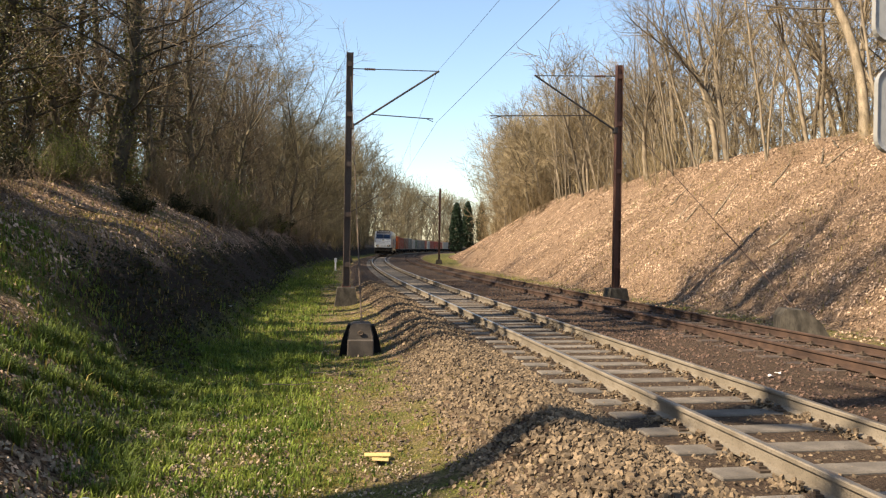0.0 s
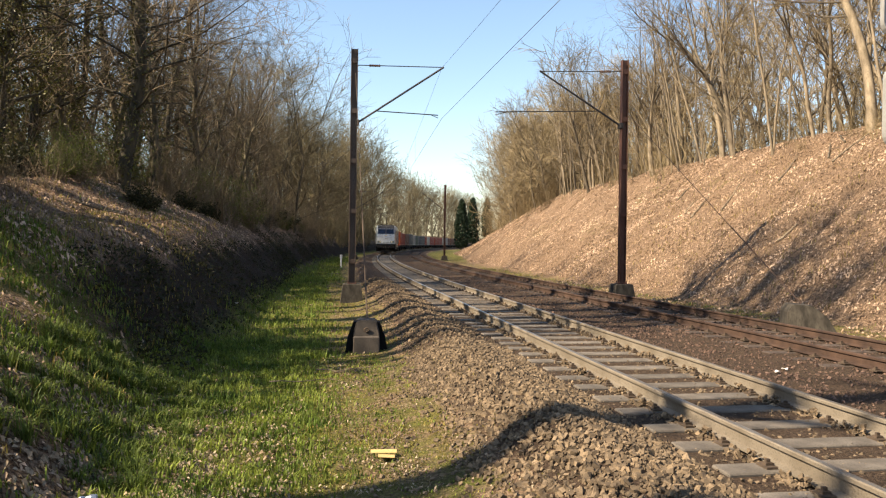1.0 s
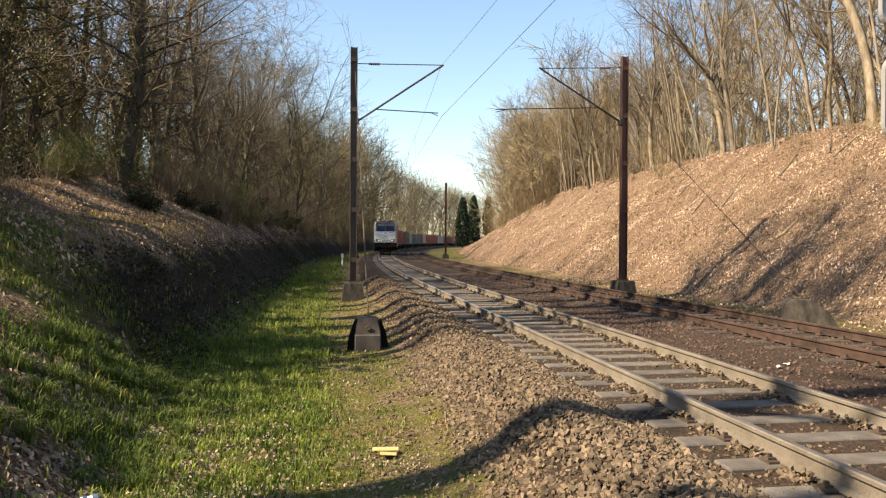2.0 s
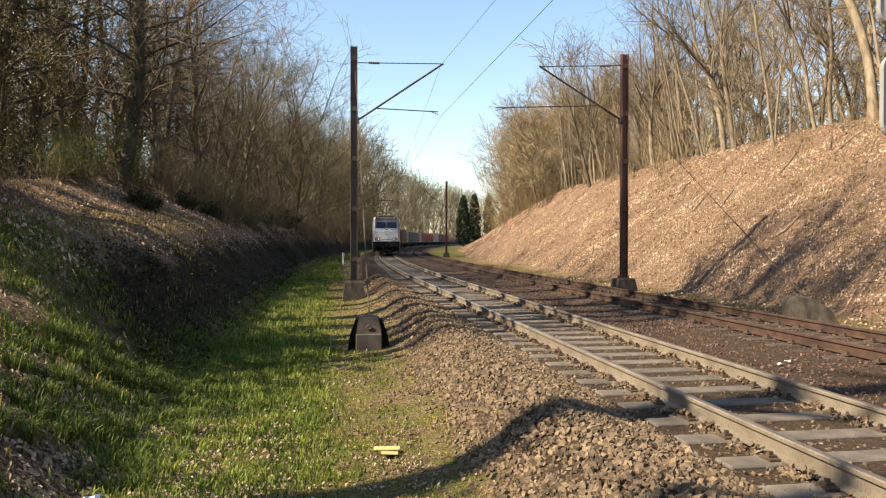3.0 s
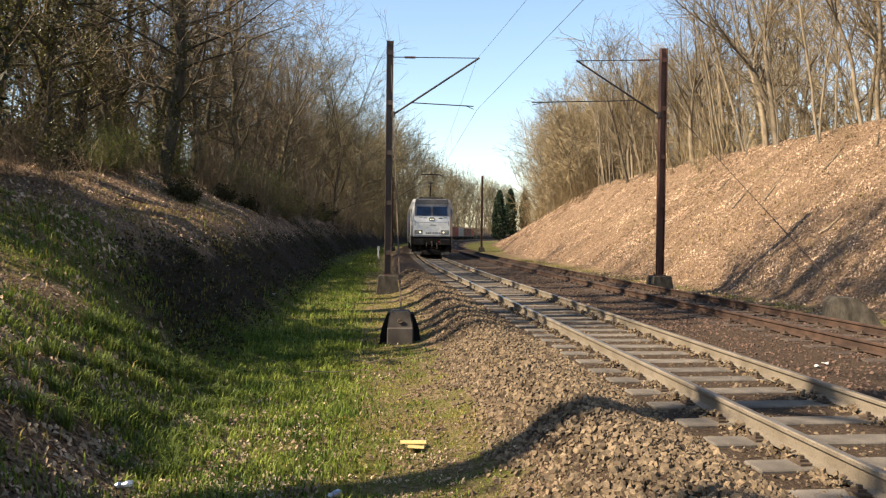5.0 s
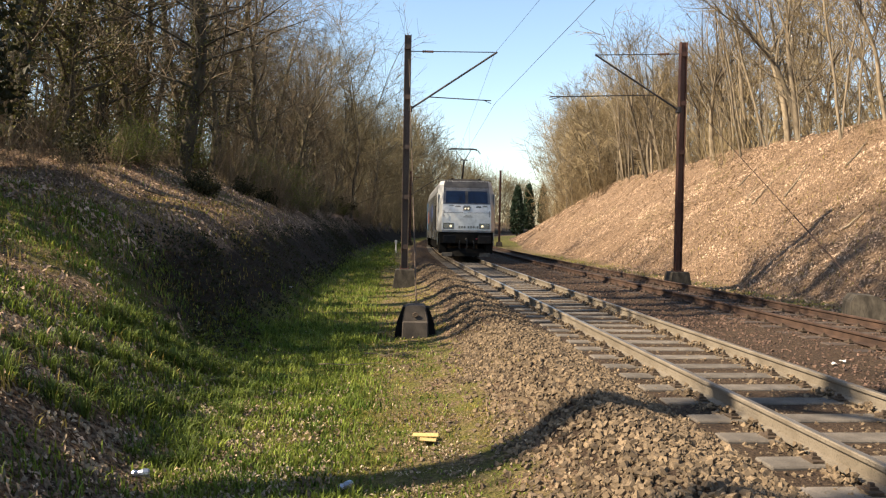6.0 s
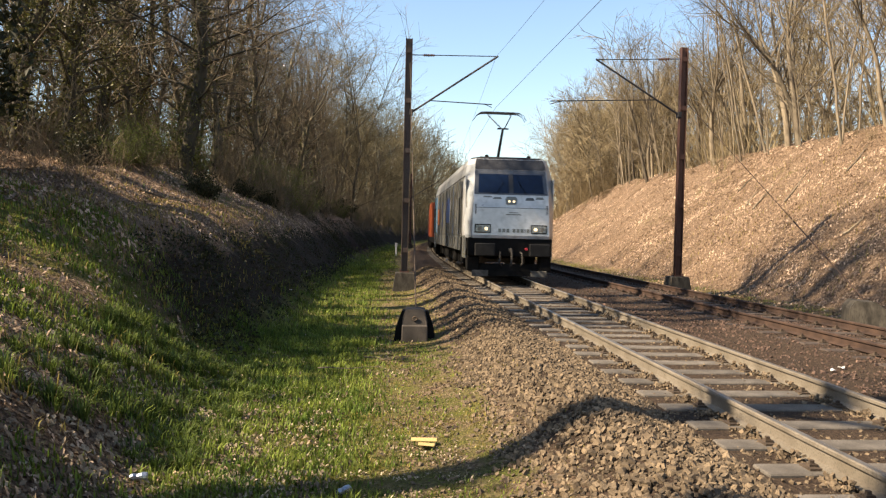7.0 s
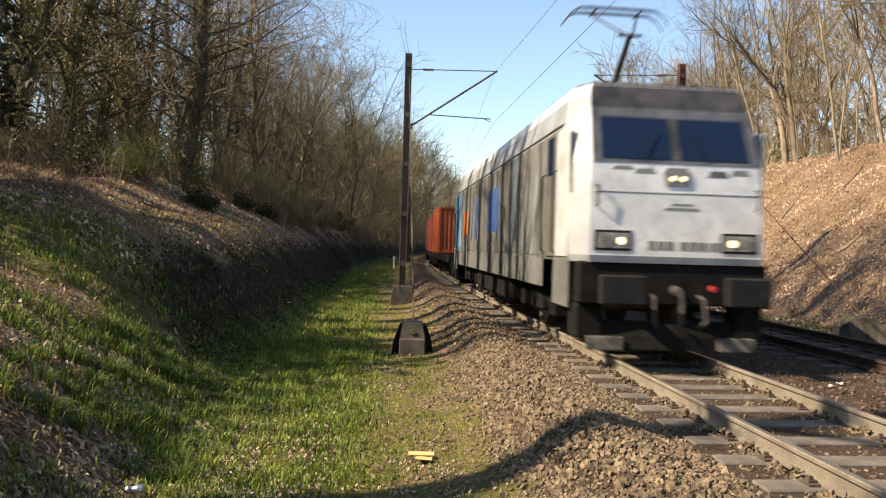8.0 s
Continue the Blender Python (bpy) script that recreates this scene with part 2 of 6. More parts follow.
M_BRAMBLE = leafy("bramble_leaf", (0.026, 0.030, 0.010), (0.06, 0.058, 0.022), 0.5)
M_GRASS = leafy("grass_blade", (0.082, 0.134, 0.016), (0.24, 0.288, 0.048), 0.62, patch=1.6)
M_TUFT = leafy("tuft_blade", (0.05, 0.084, 0.013), (0.16, 0.205, 0.042), 0.6, patch=2.0)
M_GRASS_DRY = leafy("moss_and_dry_grass", (0.19, 0.155, 0.034), (0.36, 0.29, 0.08), 0.5, patch=1.5)
M_LEAF = leafy("dead_leaf", (0.22, 0.146, 0.09), (0.60, 0.437, 0.305), 0.6, 0.8, 0.15, patch=0.55)
M_FLECK = leafy("pale_leaf_fleck", (0.17, 0.12, 0.075), (0.46, 0.37, 0.25), 0.5, 0.8, 0.15, patch=2.0)
M_CYPRESS = leafy("cypress_green", (0.012, 0.03, 0.014), (0.03, 0.055, 0.025), 0.4, 0.6, 0.1)
# The broad grey mottle imitates dirt and reflected surroundings.
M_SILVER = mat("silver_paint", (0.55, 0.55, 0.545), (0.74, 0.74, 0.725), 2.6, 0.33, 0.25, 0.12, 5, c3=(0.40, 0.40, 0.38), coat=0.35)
# Lifted from black to grey, with the sky's reflection put into the colour.
M_BAND = mat("dark_grey_window_band", (0.055, 0.058, 0.066), (0.12, 0.125, 0.135), 3, 0.3, 0.1, 0.05, 20, spec=0.5)
M_ROOF_FRONT = mat("sooty_cab_roof", (0.022, 0.022, 0.024), (0.065, 0.063, 0.064), 3, 0.5, 0.1, 0.1, 20)
M_REFLECTOR = mat("lamp_glass_reflector", (0.20, 0.20, 0.18), (0.36, 0.35, 0.32), 9, 0.25, 0.6, 0.1, 30)
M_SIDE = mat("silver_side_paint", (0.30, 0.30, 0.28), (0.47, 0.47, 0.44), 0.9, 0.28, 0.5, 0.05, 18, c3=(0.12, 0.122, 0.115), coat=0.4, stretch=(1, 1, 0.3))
M_SIDE_DARK = mat("graphite_trim_and_shade_streak", (0.05, 0.05, 0.047), (0.09, 0.087, 0.08), 1.5, 0.35, 0.2, 0.05, 20, coat=0.4)
# Serves nose corners and roof slopes too: tree shade and sky tint mixed in.
M_SIDE_PALE = mat("pale_livery_and_dimmed_corners", (0.31, 0.325, 0.335), (0.46, 0.475, 0.48), 1.2, 0.4, 0.25, 0.05, 20, c3=(0.33, 0.32, 0.29), coat=0.3)
M_SIDE_MID = mat("mid_grey_livery", (0.15, 0.148, 0.13), (0.22, 0.215, 0.19), 1.5, 0.35, 0.3, 0.05, 20, coat=0.3)
M_BLUE_GREY = mat("blue_grey_livery", (0.10, 0.14, 0.22), (0.16, 0.21, 0.30), 1.5, 0.35, 0.2, 0.05, 20, coat=0.4)
M_BLUE = mat("blue_livery", (0.05, 0.11, 0.34), (0.08, 0.16, 0.42), 2, 0.35, 0.1, 0.05, 20, coat=0.4)
M_CYAN = mat("bright_blue_livery", (0.06, 0.26, 0.52), (0.09, 0.34, 0.60), 2, 0.35, 0.1, 0.05, 20, coat=0.4)
M_ORANGE_L = mat("orange_livery", (0.42, 0.12, 0.04), (0.5, 0.17, 0.06), 2, 0.4, 0.1, 0.05, 20)
M_ROOF = mat("dirty_roof", (0.022, 0.021, 0.020), (0.042, 0.04, 0.038), 2, 0.8, 0.0, 0.2, 30, spec=0.15)
M_UNDER = mat("soot_black_underframe", (0.005, 0.005, 0.0045), (0.014, 0.013, 0.012), 4, 0.85, 0.0, 0.3, 40, spec=0.12)
M_GREY = mat("buffer_grey", (0.008, 0.008, 0.008), (0.018, 0.018, 0.0175), 5, 0.75, 0.0, 0.2, 40, spec=0.2)
M_DUST = mat("dusty_plate", (0.03, 0.027, 0.022), (0.075, 0.066, 0.055), 5, 0.8, 0.1, 0.3, 40)
M_GUARD = mat("dusty_guard_steel", (0.06, 0.055, 0.046), (0.18, 0.165, 0.14), 6, 0.7, 0.1, 0.3, 40)
M_WHEEL = mat("wheel_steel", (0.10, 0.085, 0.07), (0.2, 0.17, 0.14), 5, 0.5, 0.7, 0.2, 40)
M_LAMP = glow("lamp_lit", (1.0, 0.78, 0.45), 0.5)
M_RED = mat("red_paint", (0.45, 0.03, 0.05), (0.5, 0.05, 0.06), 5, 0.5)
M_PAPER = mat("yellow_card", (0.52, 0.36, 0.13), (0.60, 0.43, 0.17), 8, 0.8, 0, 0.1, 40)
M_SIGN = mat("sign_back_grey", (0.30, 0.295, 0.275), (0.36, 0.355, 0.335), 3, 0.5, 0.2, 0.03, 40, c3=(0.27, 0.265, 0.25))
M_WHITE = mat("white_scrap", (0.7, 0.68, 0.64), (0.8, 0.78, 0.75), 8, 0.8, 0, 0.1, 40)
M_BLUE_SCRAP = mat("blue_plastic", (0.02, 0.06, 0.4), (0.03, 0.08, 0.5), 8, 0.4, 0, 0.1, 40)
M_CAN = mat("crumpled_can", (0.3, 0.33, 0.4), (0.5, 0.52, 0.55), 12, 0.3, 0.8, 0.3, 60)


def glass_material(name, tint):
    m = bpy.data.materials.new(name)
    m.use_nodes = True
    b = m.node_tree.nodes["Principled BSDF"]
    b.inputs["Base Color"].default_value, b.inputs["Roughness"].default_value = (*tint, 1), 0.08
    b.inputs["Specular IOR Level"].default_value, b.inputs["Coat Weight"].default_value = 0.18, 0.0
    b.inputs["Transmission Weight"].default_value = 0.35
    return m


M_GLASS = glass_material("windscreen_glass", (0.008, 0.017, 0.046))


def box_paint(name, c):
    return mat(name, [v * 0.8 for v in c], [v * 1.1 for v in c], 1.5, 0.6, 0.1, 0.15, 22, c3=[v * 0.45 + 0.02 for v in c])


BOX_COLOURS = {"orange": box_paint("orange_container_paint", (0.34, 0.065, 0.012)), "red": box_paint("red_container_paint", (0.24, 0.035, 0.022)),
               "brown": box_paint("brown_container_paint", (0.11, 0.036, 0.024)), "grey": box_paint("grey_container_paint", (0.085, 0.09, 0.092)),
               "white": box_paint("white_container_paint", (0.30, 0.29, 0.275)), "green": box_paint("green_container_paint", (0.04, 0.07, 0.045))}


# ---------------------------------------------------------------- mesh helpers
def part(name, bm, material, parent=None, label="", smooth_shade=False):
    """One mesh object from a bmesh, under a thing or a part."""
    me = bpy.data.meshes.new(name)
    bm.to_mesh(me)
    bm.free()
    me.materials.append(material)
    if smooth_shade:
        me.polygons.foreach_set("use_smooth", [True] * len(me.polygons))
    ob = new(name, me)
    ob.parent = parent
    if label:
        ob["label"] = label
    return ob


def shared(name, me, parent, m=None):
    ob = new(name, me)
    ob.parent = parent
    if m is not None:
        ob.matrix_basis = m
    return ob


def empty(name, m=None, **tags):
    ob = new(name)
    ob.empty_display_size = 0.3
    if m is not None:
        ob.matrix_basis = m
    return tagged(ob, **tags)


def box(bm, x0, x1, y0, y1, z0, z1, bevel=0.0, m=None):
    vs = [bm.verts.new((x, y, z)) for z in (z0, z1) for y in (y0, y1) for x in (x0, x1)]
    fs = [(0, 2, 3, 1), (4, 5, 7, 6), (0, 1, 5, 4), (2, 6, 7, 3), (0, 4, 6, 2), (1, 3, 7, 5)]
    faces = [bm.faces.new([vs[i] for i in f]) for f in fs]
    if bevel:
        edges = list({e for f in faces for e in f.edges})
        r = bmesh.ops.bevel(bm, geom=edges, offset=bevel, segments=1, affect="EDGES", profile=0.5)
        vs = list({v for f in r["faces"] for v in f.verts} | {v for v in vs if v.is_valid})
    if m is not None:
        bmesh.ops.transform(bm, matrix=m, verts=[v for v in vs if v.is_valid])
    return bm


def tube(bm, pts, radii, sides=8, cap=True):
    """A round rod through points, with a radius at each."""
    pts = [Vector(p) for p in pts]
    if isinstance(radii, (int, float)):
        radii = [radii] * len(pts)
    rings = []
    for i, p in enumerate(pts):
        d = (pts[min(i + 1, len(pts) - 1)] - pts[max(i - 1, 0)]).normalized()
        a = d.orthogonal().normalized() if i == 0 else (rings[-1][1] - d * rings[-1][1].dot(d)).normalized()
        b = d.cross(a)
        rings.append(([bm.verts.new(p + (a * math.cos(2 * math.pi * k / sides) + b * math.sin(2 * math.pi * k / sides)) * radii[i]) for k in range(sides)], a))
    for (r0, _), (r1, _) in zip(rings, rings[1:]):
        for k in range(sides):
            bm.faces.new((r0[k], r0[(k + 1) % sides], r1[(k + 1) % sides], r1[k]))
    if cap:
        bm.faces.new(rings[0][0][::-1])
        bm.faces.new(rings[-1][0])
    return bm


def mesh_arrays(name, verts, faces, material):
    """A mesh from arrays of vertices and of equal faces."""
    verts, faces = np.asarray(verts, np.float32), np.asarray(faces, np.int32)
    me = bpy.data.meshes.new(name)
    me.vertices.add(len(verts))
    me.vertices.foreach_set("co", verts.ravel())
    k = faces.shape[1]
    me.loops.add(faces.size)
    me.loops.foreach_set("vertex_index", faces.ravel())
    me.polygons.add(len(faces))
    me.polygons.foreach_set("loop_start", np.arange(0, faces.size, k, dtype=np.int32))
    me.polygons.foreach_set("loop_total", np.full(len(faces), k, np.int32))
    me.update(calc_edges=True)
    me.materials.append(material)
    me.polygons.foreach_set("use_smooth", np.zeros(len(faces), bool))
    return me


# ---------------------------------------------------------------- ground
def build_ground():
    offs = np.concatenate([[-1500, -600, -250, -120, -80, -60, -48, -40, -34, -29, -25, -22, -20], np.arange(-18.5, -6.5, 0.4), np.arange(-6.5, -1.2, 0.22),
                           np.arange(-1.2, 6.0, 0.45), np.arange(6.0, 9.6, 0.3), np.arange(9.6, 20, 0.4), [20.5, 21.5, 23, 26, 30, 35, 42, 50, 65, 90, 150, 280, 500]])
    ss = np.concatenate([[-400, -150, -80, -50, -30, -20, -14, -10, -7, -5], np.arange(-4, 30, 0.3), np.arange(30, 70, 0.6), np.arange(70, 150, 1.6), np.arange(150, 420, 5),
                         [430, 460, 520, 650, 900, 1500, 2500]])
    verts, grass, gravel, shade_weight = [], [], [], []
    for s in ss:
        for o in offs:
            verts.append(at(s, o, ground_z(s, o)))
            wander = 0.25 * noise.noise(Vector((s * 0.3, o * 0.3, 5.5)))
            gl = smooth(-7.9, -6.6, o + wander * 3) * (1 - smooth(-3.0, -2.4, o + wander))
            gr = smooth(6.0, 6.7, o + wander) * (1 - smooth(8.4, 9.4, set_back(s, o) + wander * 2)) * (0.45 + 0.25 * smooth(70, 100, s))
            patch = smooth(-7.8, -9.0, o) * smooth(-0.1, 0.25, noise.noise(Vector((s * 0.16, o * 0.3, 20.0)))) * 0.45
            patch = max(patch, smooth(10.5, 12.5, o) * (1 - smooth(17, 18.5, o)) * smooth(0.12, 0.4, noise.noise(Vector((s * 0.14, o * 0.35, 44.0)))) * 0.32)
            near_bank = smooth(-6.8, -7.6, o) * (1 - smooth(-10.2, -11.8, o)) * (1 - smooth(11, 14, s)) * 0.7
            grass.append(max(gl * (0.52 + 0.7 * smooth(-3.9, -5.6, o)), gr, patch, near_bank) * (1 - 0.85 * litter_corner(s, o)))
            # painted shade: faint in the litter corner, strong at the bank foot
            shade_weight.append(0.22 * litter_corner(s, o) + 0.9 * gully(s, o))
            gravel.append(smooth(-3.1, -2.4, o + wander) * (1 - smooth(5.9, 6.5, o + wander)))
    n_o = len(offs)
    faces = [(i * n_o + j, i * n_o + j + 1, (i + 1) * n_o + j + 1, (i + 1) * n_o + j) for i in range(len(ss) - 1) for j in range(n_o - 1)]
    me = mesh_arrays("ground", verts, faces, M_GROUND)
    for name, data in (("w_grass", grass), ("w_gravel", gravel), ("w_shade", shade_weight)):
        me.attributes.new(name, "FLOAT", "POINT").data.foreach_set("value", data)
    me.polygons.foreach_set("use_smooth", [True] * len(me.polygons))
    tagged(new("ground", me), "railway cutting ground with grass verge, ballast and leaf-littered banks", "ground", kind="structure")


build_ground()


# ---------------------------------------------------------------- tracks
RAIL_PROFILE = [(-0.075, -0.172), (0.075, -0.172), (0.075, -0.160), (0.012, -0.140), (0.009, -0.050), (0.036, -0.038), (0.036, -0.010), (0.026, 0.0),
                (-0.026, 0.0), (-0.036, -0.010), (-0.036, -0.038), (-0.009, -0.050), (-0.012, -0.140), (-0.075, -0.160)]


def rail_mesh(off, material, top):
    ss = np.concatenate([np.arange(-30, 30, 2.0), np.arange(30, 300, 5.0)])
    n = len(RAIL_PROFILE)
    verts = [at(s, off + px, pz) for s in ss for px, pz in RAIL_PROFILE]
    faces = [(i * n + k, i * n + (k + 1) % n, (i + 1) * n + (k + 1) % n, (i + 1) * n + k) for i in range(len(ss) - 1) for k in range(n)]
    me = mesh_arrays("rail", verts, faces, material)
    me.materials.append(top)
    me.polygons.foreach_set("material_index", [1 if k in (7,) else 0 for i in range(len(ss) - 1) for k in range(n)])
    return me


def sleeper_mesh(material, half=1.3):
    bm = bmesh.new()
    box(bm, -half, half, -0.13, 0.13, -0.20, 0.0, 0.012)
    me = bpy.data.meshes.new("sleeper")
    bm.to_mesh(me)
    bm.free()
    me.materials.append(material)
    return me


def clip_mesh():
    """Fastening of one rail seat: base plate, two screws and springs."""
    bm = bmesh.new()
    box(bm, -0.17, 0.17, -0.075, 0.075, 0.0, 0.016)
    for sx in (-1, 1):
        box(bm, sx * 0.115 - 0.032, sx * 0.115 + 0.032, -0.03, 0.03, 0.016, 0.036)
        box(bm, sx * 0.118 - 0.017, sx * 0.118 + 0.017, -0.014, 0.014, 0.036, 0.062)
    me = bpy.data.meshes.new("fastening")
    bm.to_mesh(me)
    bm.free()
    me.materials.append(M_CLIP)
    return me


def build_track(off, rail_mat, top_mat, sleeper_mat, label, spacing, s0, count, sink):
    track = empty("railway_track", label=label, category="railway track", group="railway tracks")
    for side in (-1, 1):
        shared("rail", rail_mesh(off + side * GAUGE, rail_mat, top_mat), track)
    sm, cm = sleeper_mesh(sleeper_mat), clip_mesh()
    rng = random.Random(int(off * 10) + 5)
    for i in range(count):
        s = s0 + i * spacing + rng.uniform(-0.02, 0.02)
        m = along(s, off + rng.uniform(-0.03, 0.03), -0.176 - sink * rng.random()) @ pose(0, 0, 0, 0, 0, rng.uniform(-0.8, 0.8))
        if i < 295:
            shared("sleeper", sm, track, m)
        if i < 140:
            for side in (-1, 1):
                shared("fastening", cm, track, along(s, off + side * GAUGE, -0.174))
    return track


build_track(0.0, M_RAIL, M_RAIL_TOP, M_SLEEPER, "dusty pale steel railway track on grey sleepers in ballast", 0.664, -4.0, 295, 0.01)
build_track(OFF_B, M_RUST, M_RUST, M_SLEEPER_B, "rusty brown railway track on dark half-buried sleepers", 0.664, -2.0, 150, 0.03)


# ---------------------------------------------------------------- overhead line
def build_mast(base, top_z, foot_top, foot_bottom, tip, tie_z, arm_z, steady_z, steady_x, rusty, wire_side):
    """H-section mast on a concrete foot with a hinged cantilever towards the track."""
    h = line(coords(base.x, base.y)[0])[2]
    root = empty("catenary_mast", pose(base.x, base.y, foot_top, 0, 0, -math.degrees(h)),
                 label="rusty steel catenary mast on a concrete foot with cantilever arm", category="catenary mast", group="catenary masts along the line")
    top = top_z - foot_top
    bm = bmesh.new()
    for sx in (-1, 1):
        box(bm, sx * 0.108 - 0.011, sx * 0.108 + 0.011, -0.10, 0.10, 0, top, 0.003)
    box(bm, -0.097, 0.097, -0.007, 0.007, 0, top)
    part("mast_post", bm, M_MAST if rusty else M_MAST_PALE, root)
    for k in range(5):
        z = 0.7 + k * (top - 1.2) / 4
        for sy in (-1, 1):
            bm = bmesh.new()
            box(bm, -0.096, 0.096, sy * 0.085 - 0.006, sy * 0.085 + 0.006, z, z + 0.16, 0.002)
            part("batten_plate", bm, M_MAST if rusty else M_MAST_PALE, root)
    bm = bmesh.new()
    box(bm, -0.16, 0.16, -0.16, 0.16, -0.001, 0.03, 0.004)
    for sx in (-1, 1):
        for sy in (-1, 1):
            tube(bm, [(sx * 0.135, sy * 0.135, 0.03), (sx * 0.135, sy * 0.135, 0.1)], 0.018, 6)
    part("base_plate", bm, M_MAST, root)
    bm = bmesh.new()
    d = foot_top - foot_bottom
    pts = [(-0.40, -d), (-0.31, -0.03), (-0.28, 0)]
    rings = [[bm.verts.new((sx * -x, sy * -x, z)) for sx, sy in ((-1, -1), (1, -1), (1, 1), (-1, 1))] for x, z in pts]
    for a, b in zip(rings, rings[1:]):
        for k in range(4):
            bm.faces.new((a[k], a[(k + 1) % 4], b[(k + 1) % 4], b[k]))
    bm.faces.new(rings[-1])
    bm.faces.new(rings[0][::-1])
    part("concrete_foot", bm, M_DARK_CONCRETE, root, "weathered concrete foot")
    inv = root.matrix_basis.inverted()
    t = inv @ tip
    sgn = 1 if t.x > 0 else -1
    za, zt, zs = arm_z - foot_top, tie_z - foot_top, steady_z - foot_top
    bm = bmesh.new()
    tube(bm, [(sgn * 0.12, 0, za), t + Vector((sgn * 0.08, 0, 0.03))], 0.034, 8)
    box(bm, sgn * 0.12 - 0.06, sgn * 0.12 + 0.06, -0.12, 0.12, za - 0.1, za + 0.1, 0.01)
    part("cantilever_tube", bm, M_ARM, root)
    bm = bmesh.new()
    tube(bm, [(sgn * 0.1, 0, zt), (t.x, t.y, t.z + 0.02)], 0.016, 6)
    part("tie_rod", bm, M_ARM, root)
    bm = bmesh.new()
    ribs = [Vector((sgn * 0.1, 0, zt)).lerp(t, 0.14 + 0.011 * k) for k in range(13)]
    tube(bm, ribs, [0.026 if k % 2 == 0 else 0.052 for k in range(13)], 10)
    part("insulator", bm, M_INSUL, root, "ribbed brown insulator")
    bm = bmesh.new()
    k = (zs + 0.12 - za) / (t.z - za)
    hang = Vector((sgn * 0.12, 0, za)).lerp(t, k)
    tube(bm, [hang, (steady_x, t.y, zs)], 0.018, 6)
    tube(bm, [Vector((steady_x, t.y, zs)).lerp(hang, 0.12), (steady_x + wire_side * 0.0, t.y, zs - 0.10)], 0.012, 6)
    part("steady_arm", bm, M_ARM, root)
    return root


def wire(name, ends, radius, label):
    bm = bmesh.new()
    tube(bm, ends, radius, 5)
    ob = part(name, bm, M_WIRE)
    return tagged(ob, label, "overhead wire", "overhead wires")


def sag(a, b, drop, n=14):
    return [a.lerp(b, i / n) - Vector((0, 0, drop * 4 * (i / n) * (1 - i / n))) for i in range(n + 1)]


S_MAST = 26.0
TIP_L = Vector((-0.13, 25.58, 7.67))
TIP_R = Vector((3.46, 26.3, 7.75))
MAST_L, MAST_R = Vector((-3.16, 25.53, 0)), Vector((6.42, 26.3, 0))
build_mast(MAST_L, 8.28, 0.12, -0.55, TIP_L, 7.72, 5.72, 6.02, 2.9, False, 1)
build_mast(MAST_R, 8.2, 0.20, -0.45, TIP_R, 7.80, 5.85, 6.25, -4.6, True, -1)
far_b = at(88.2, 7.2)
build_mast(far_b, 8.65, 0.1, -0.5, at(88.2, 4.5, 7.6), 7.65, 5.6, 6.0, -2.9, True, -1)
far_l = at(88.2, -3.5)
build_mast(far_l, 8.4, 0.1, -0.5, at(88.2, -0.3, 7.6), 7.65, 5.6, 6.0, 3.1, True, 1)


for name, offs_, z_mid, mid_tip in (("a", (0.30, -0.42, 0.25, -0.25, 0.2), 6.02, TIP_L),):
    stops = (-36.0, S_MAST, 88.2, 150.0, 212.0)
    cont = [at(s, o, z_mid - 0.1) for s, o in zip(stops, offs_)]
    mess = [at(s, o, 7.6) for s, o in zip(stops, offs_)]
    mess[1] = mid_tip
    for i in range(4):
        wire("contact_wire", [cont[i], cont[i + 1]], 0.006, "thin copper contact wire above the track")
        path = sag(mess[i], mess[i + 1], 0.75)
        wire("messenger_wire", path, 0.005, "sagging messenger wire above the track")
        if i < 3:
            for k in (3, 5, 7, 9, 11):
                f = k / 14
                wire("dropper_wire", [path[k], cont[i].lerp(cont[i + 1], f)], 0.0035, "thin dropper between the overhead wires")


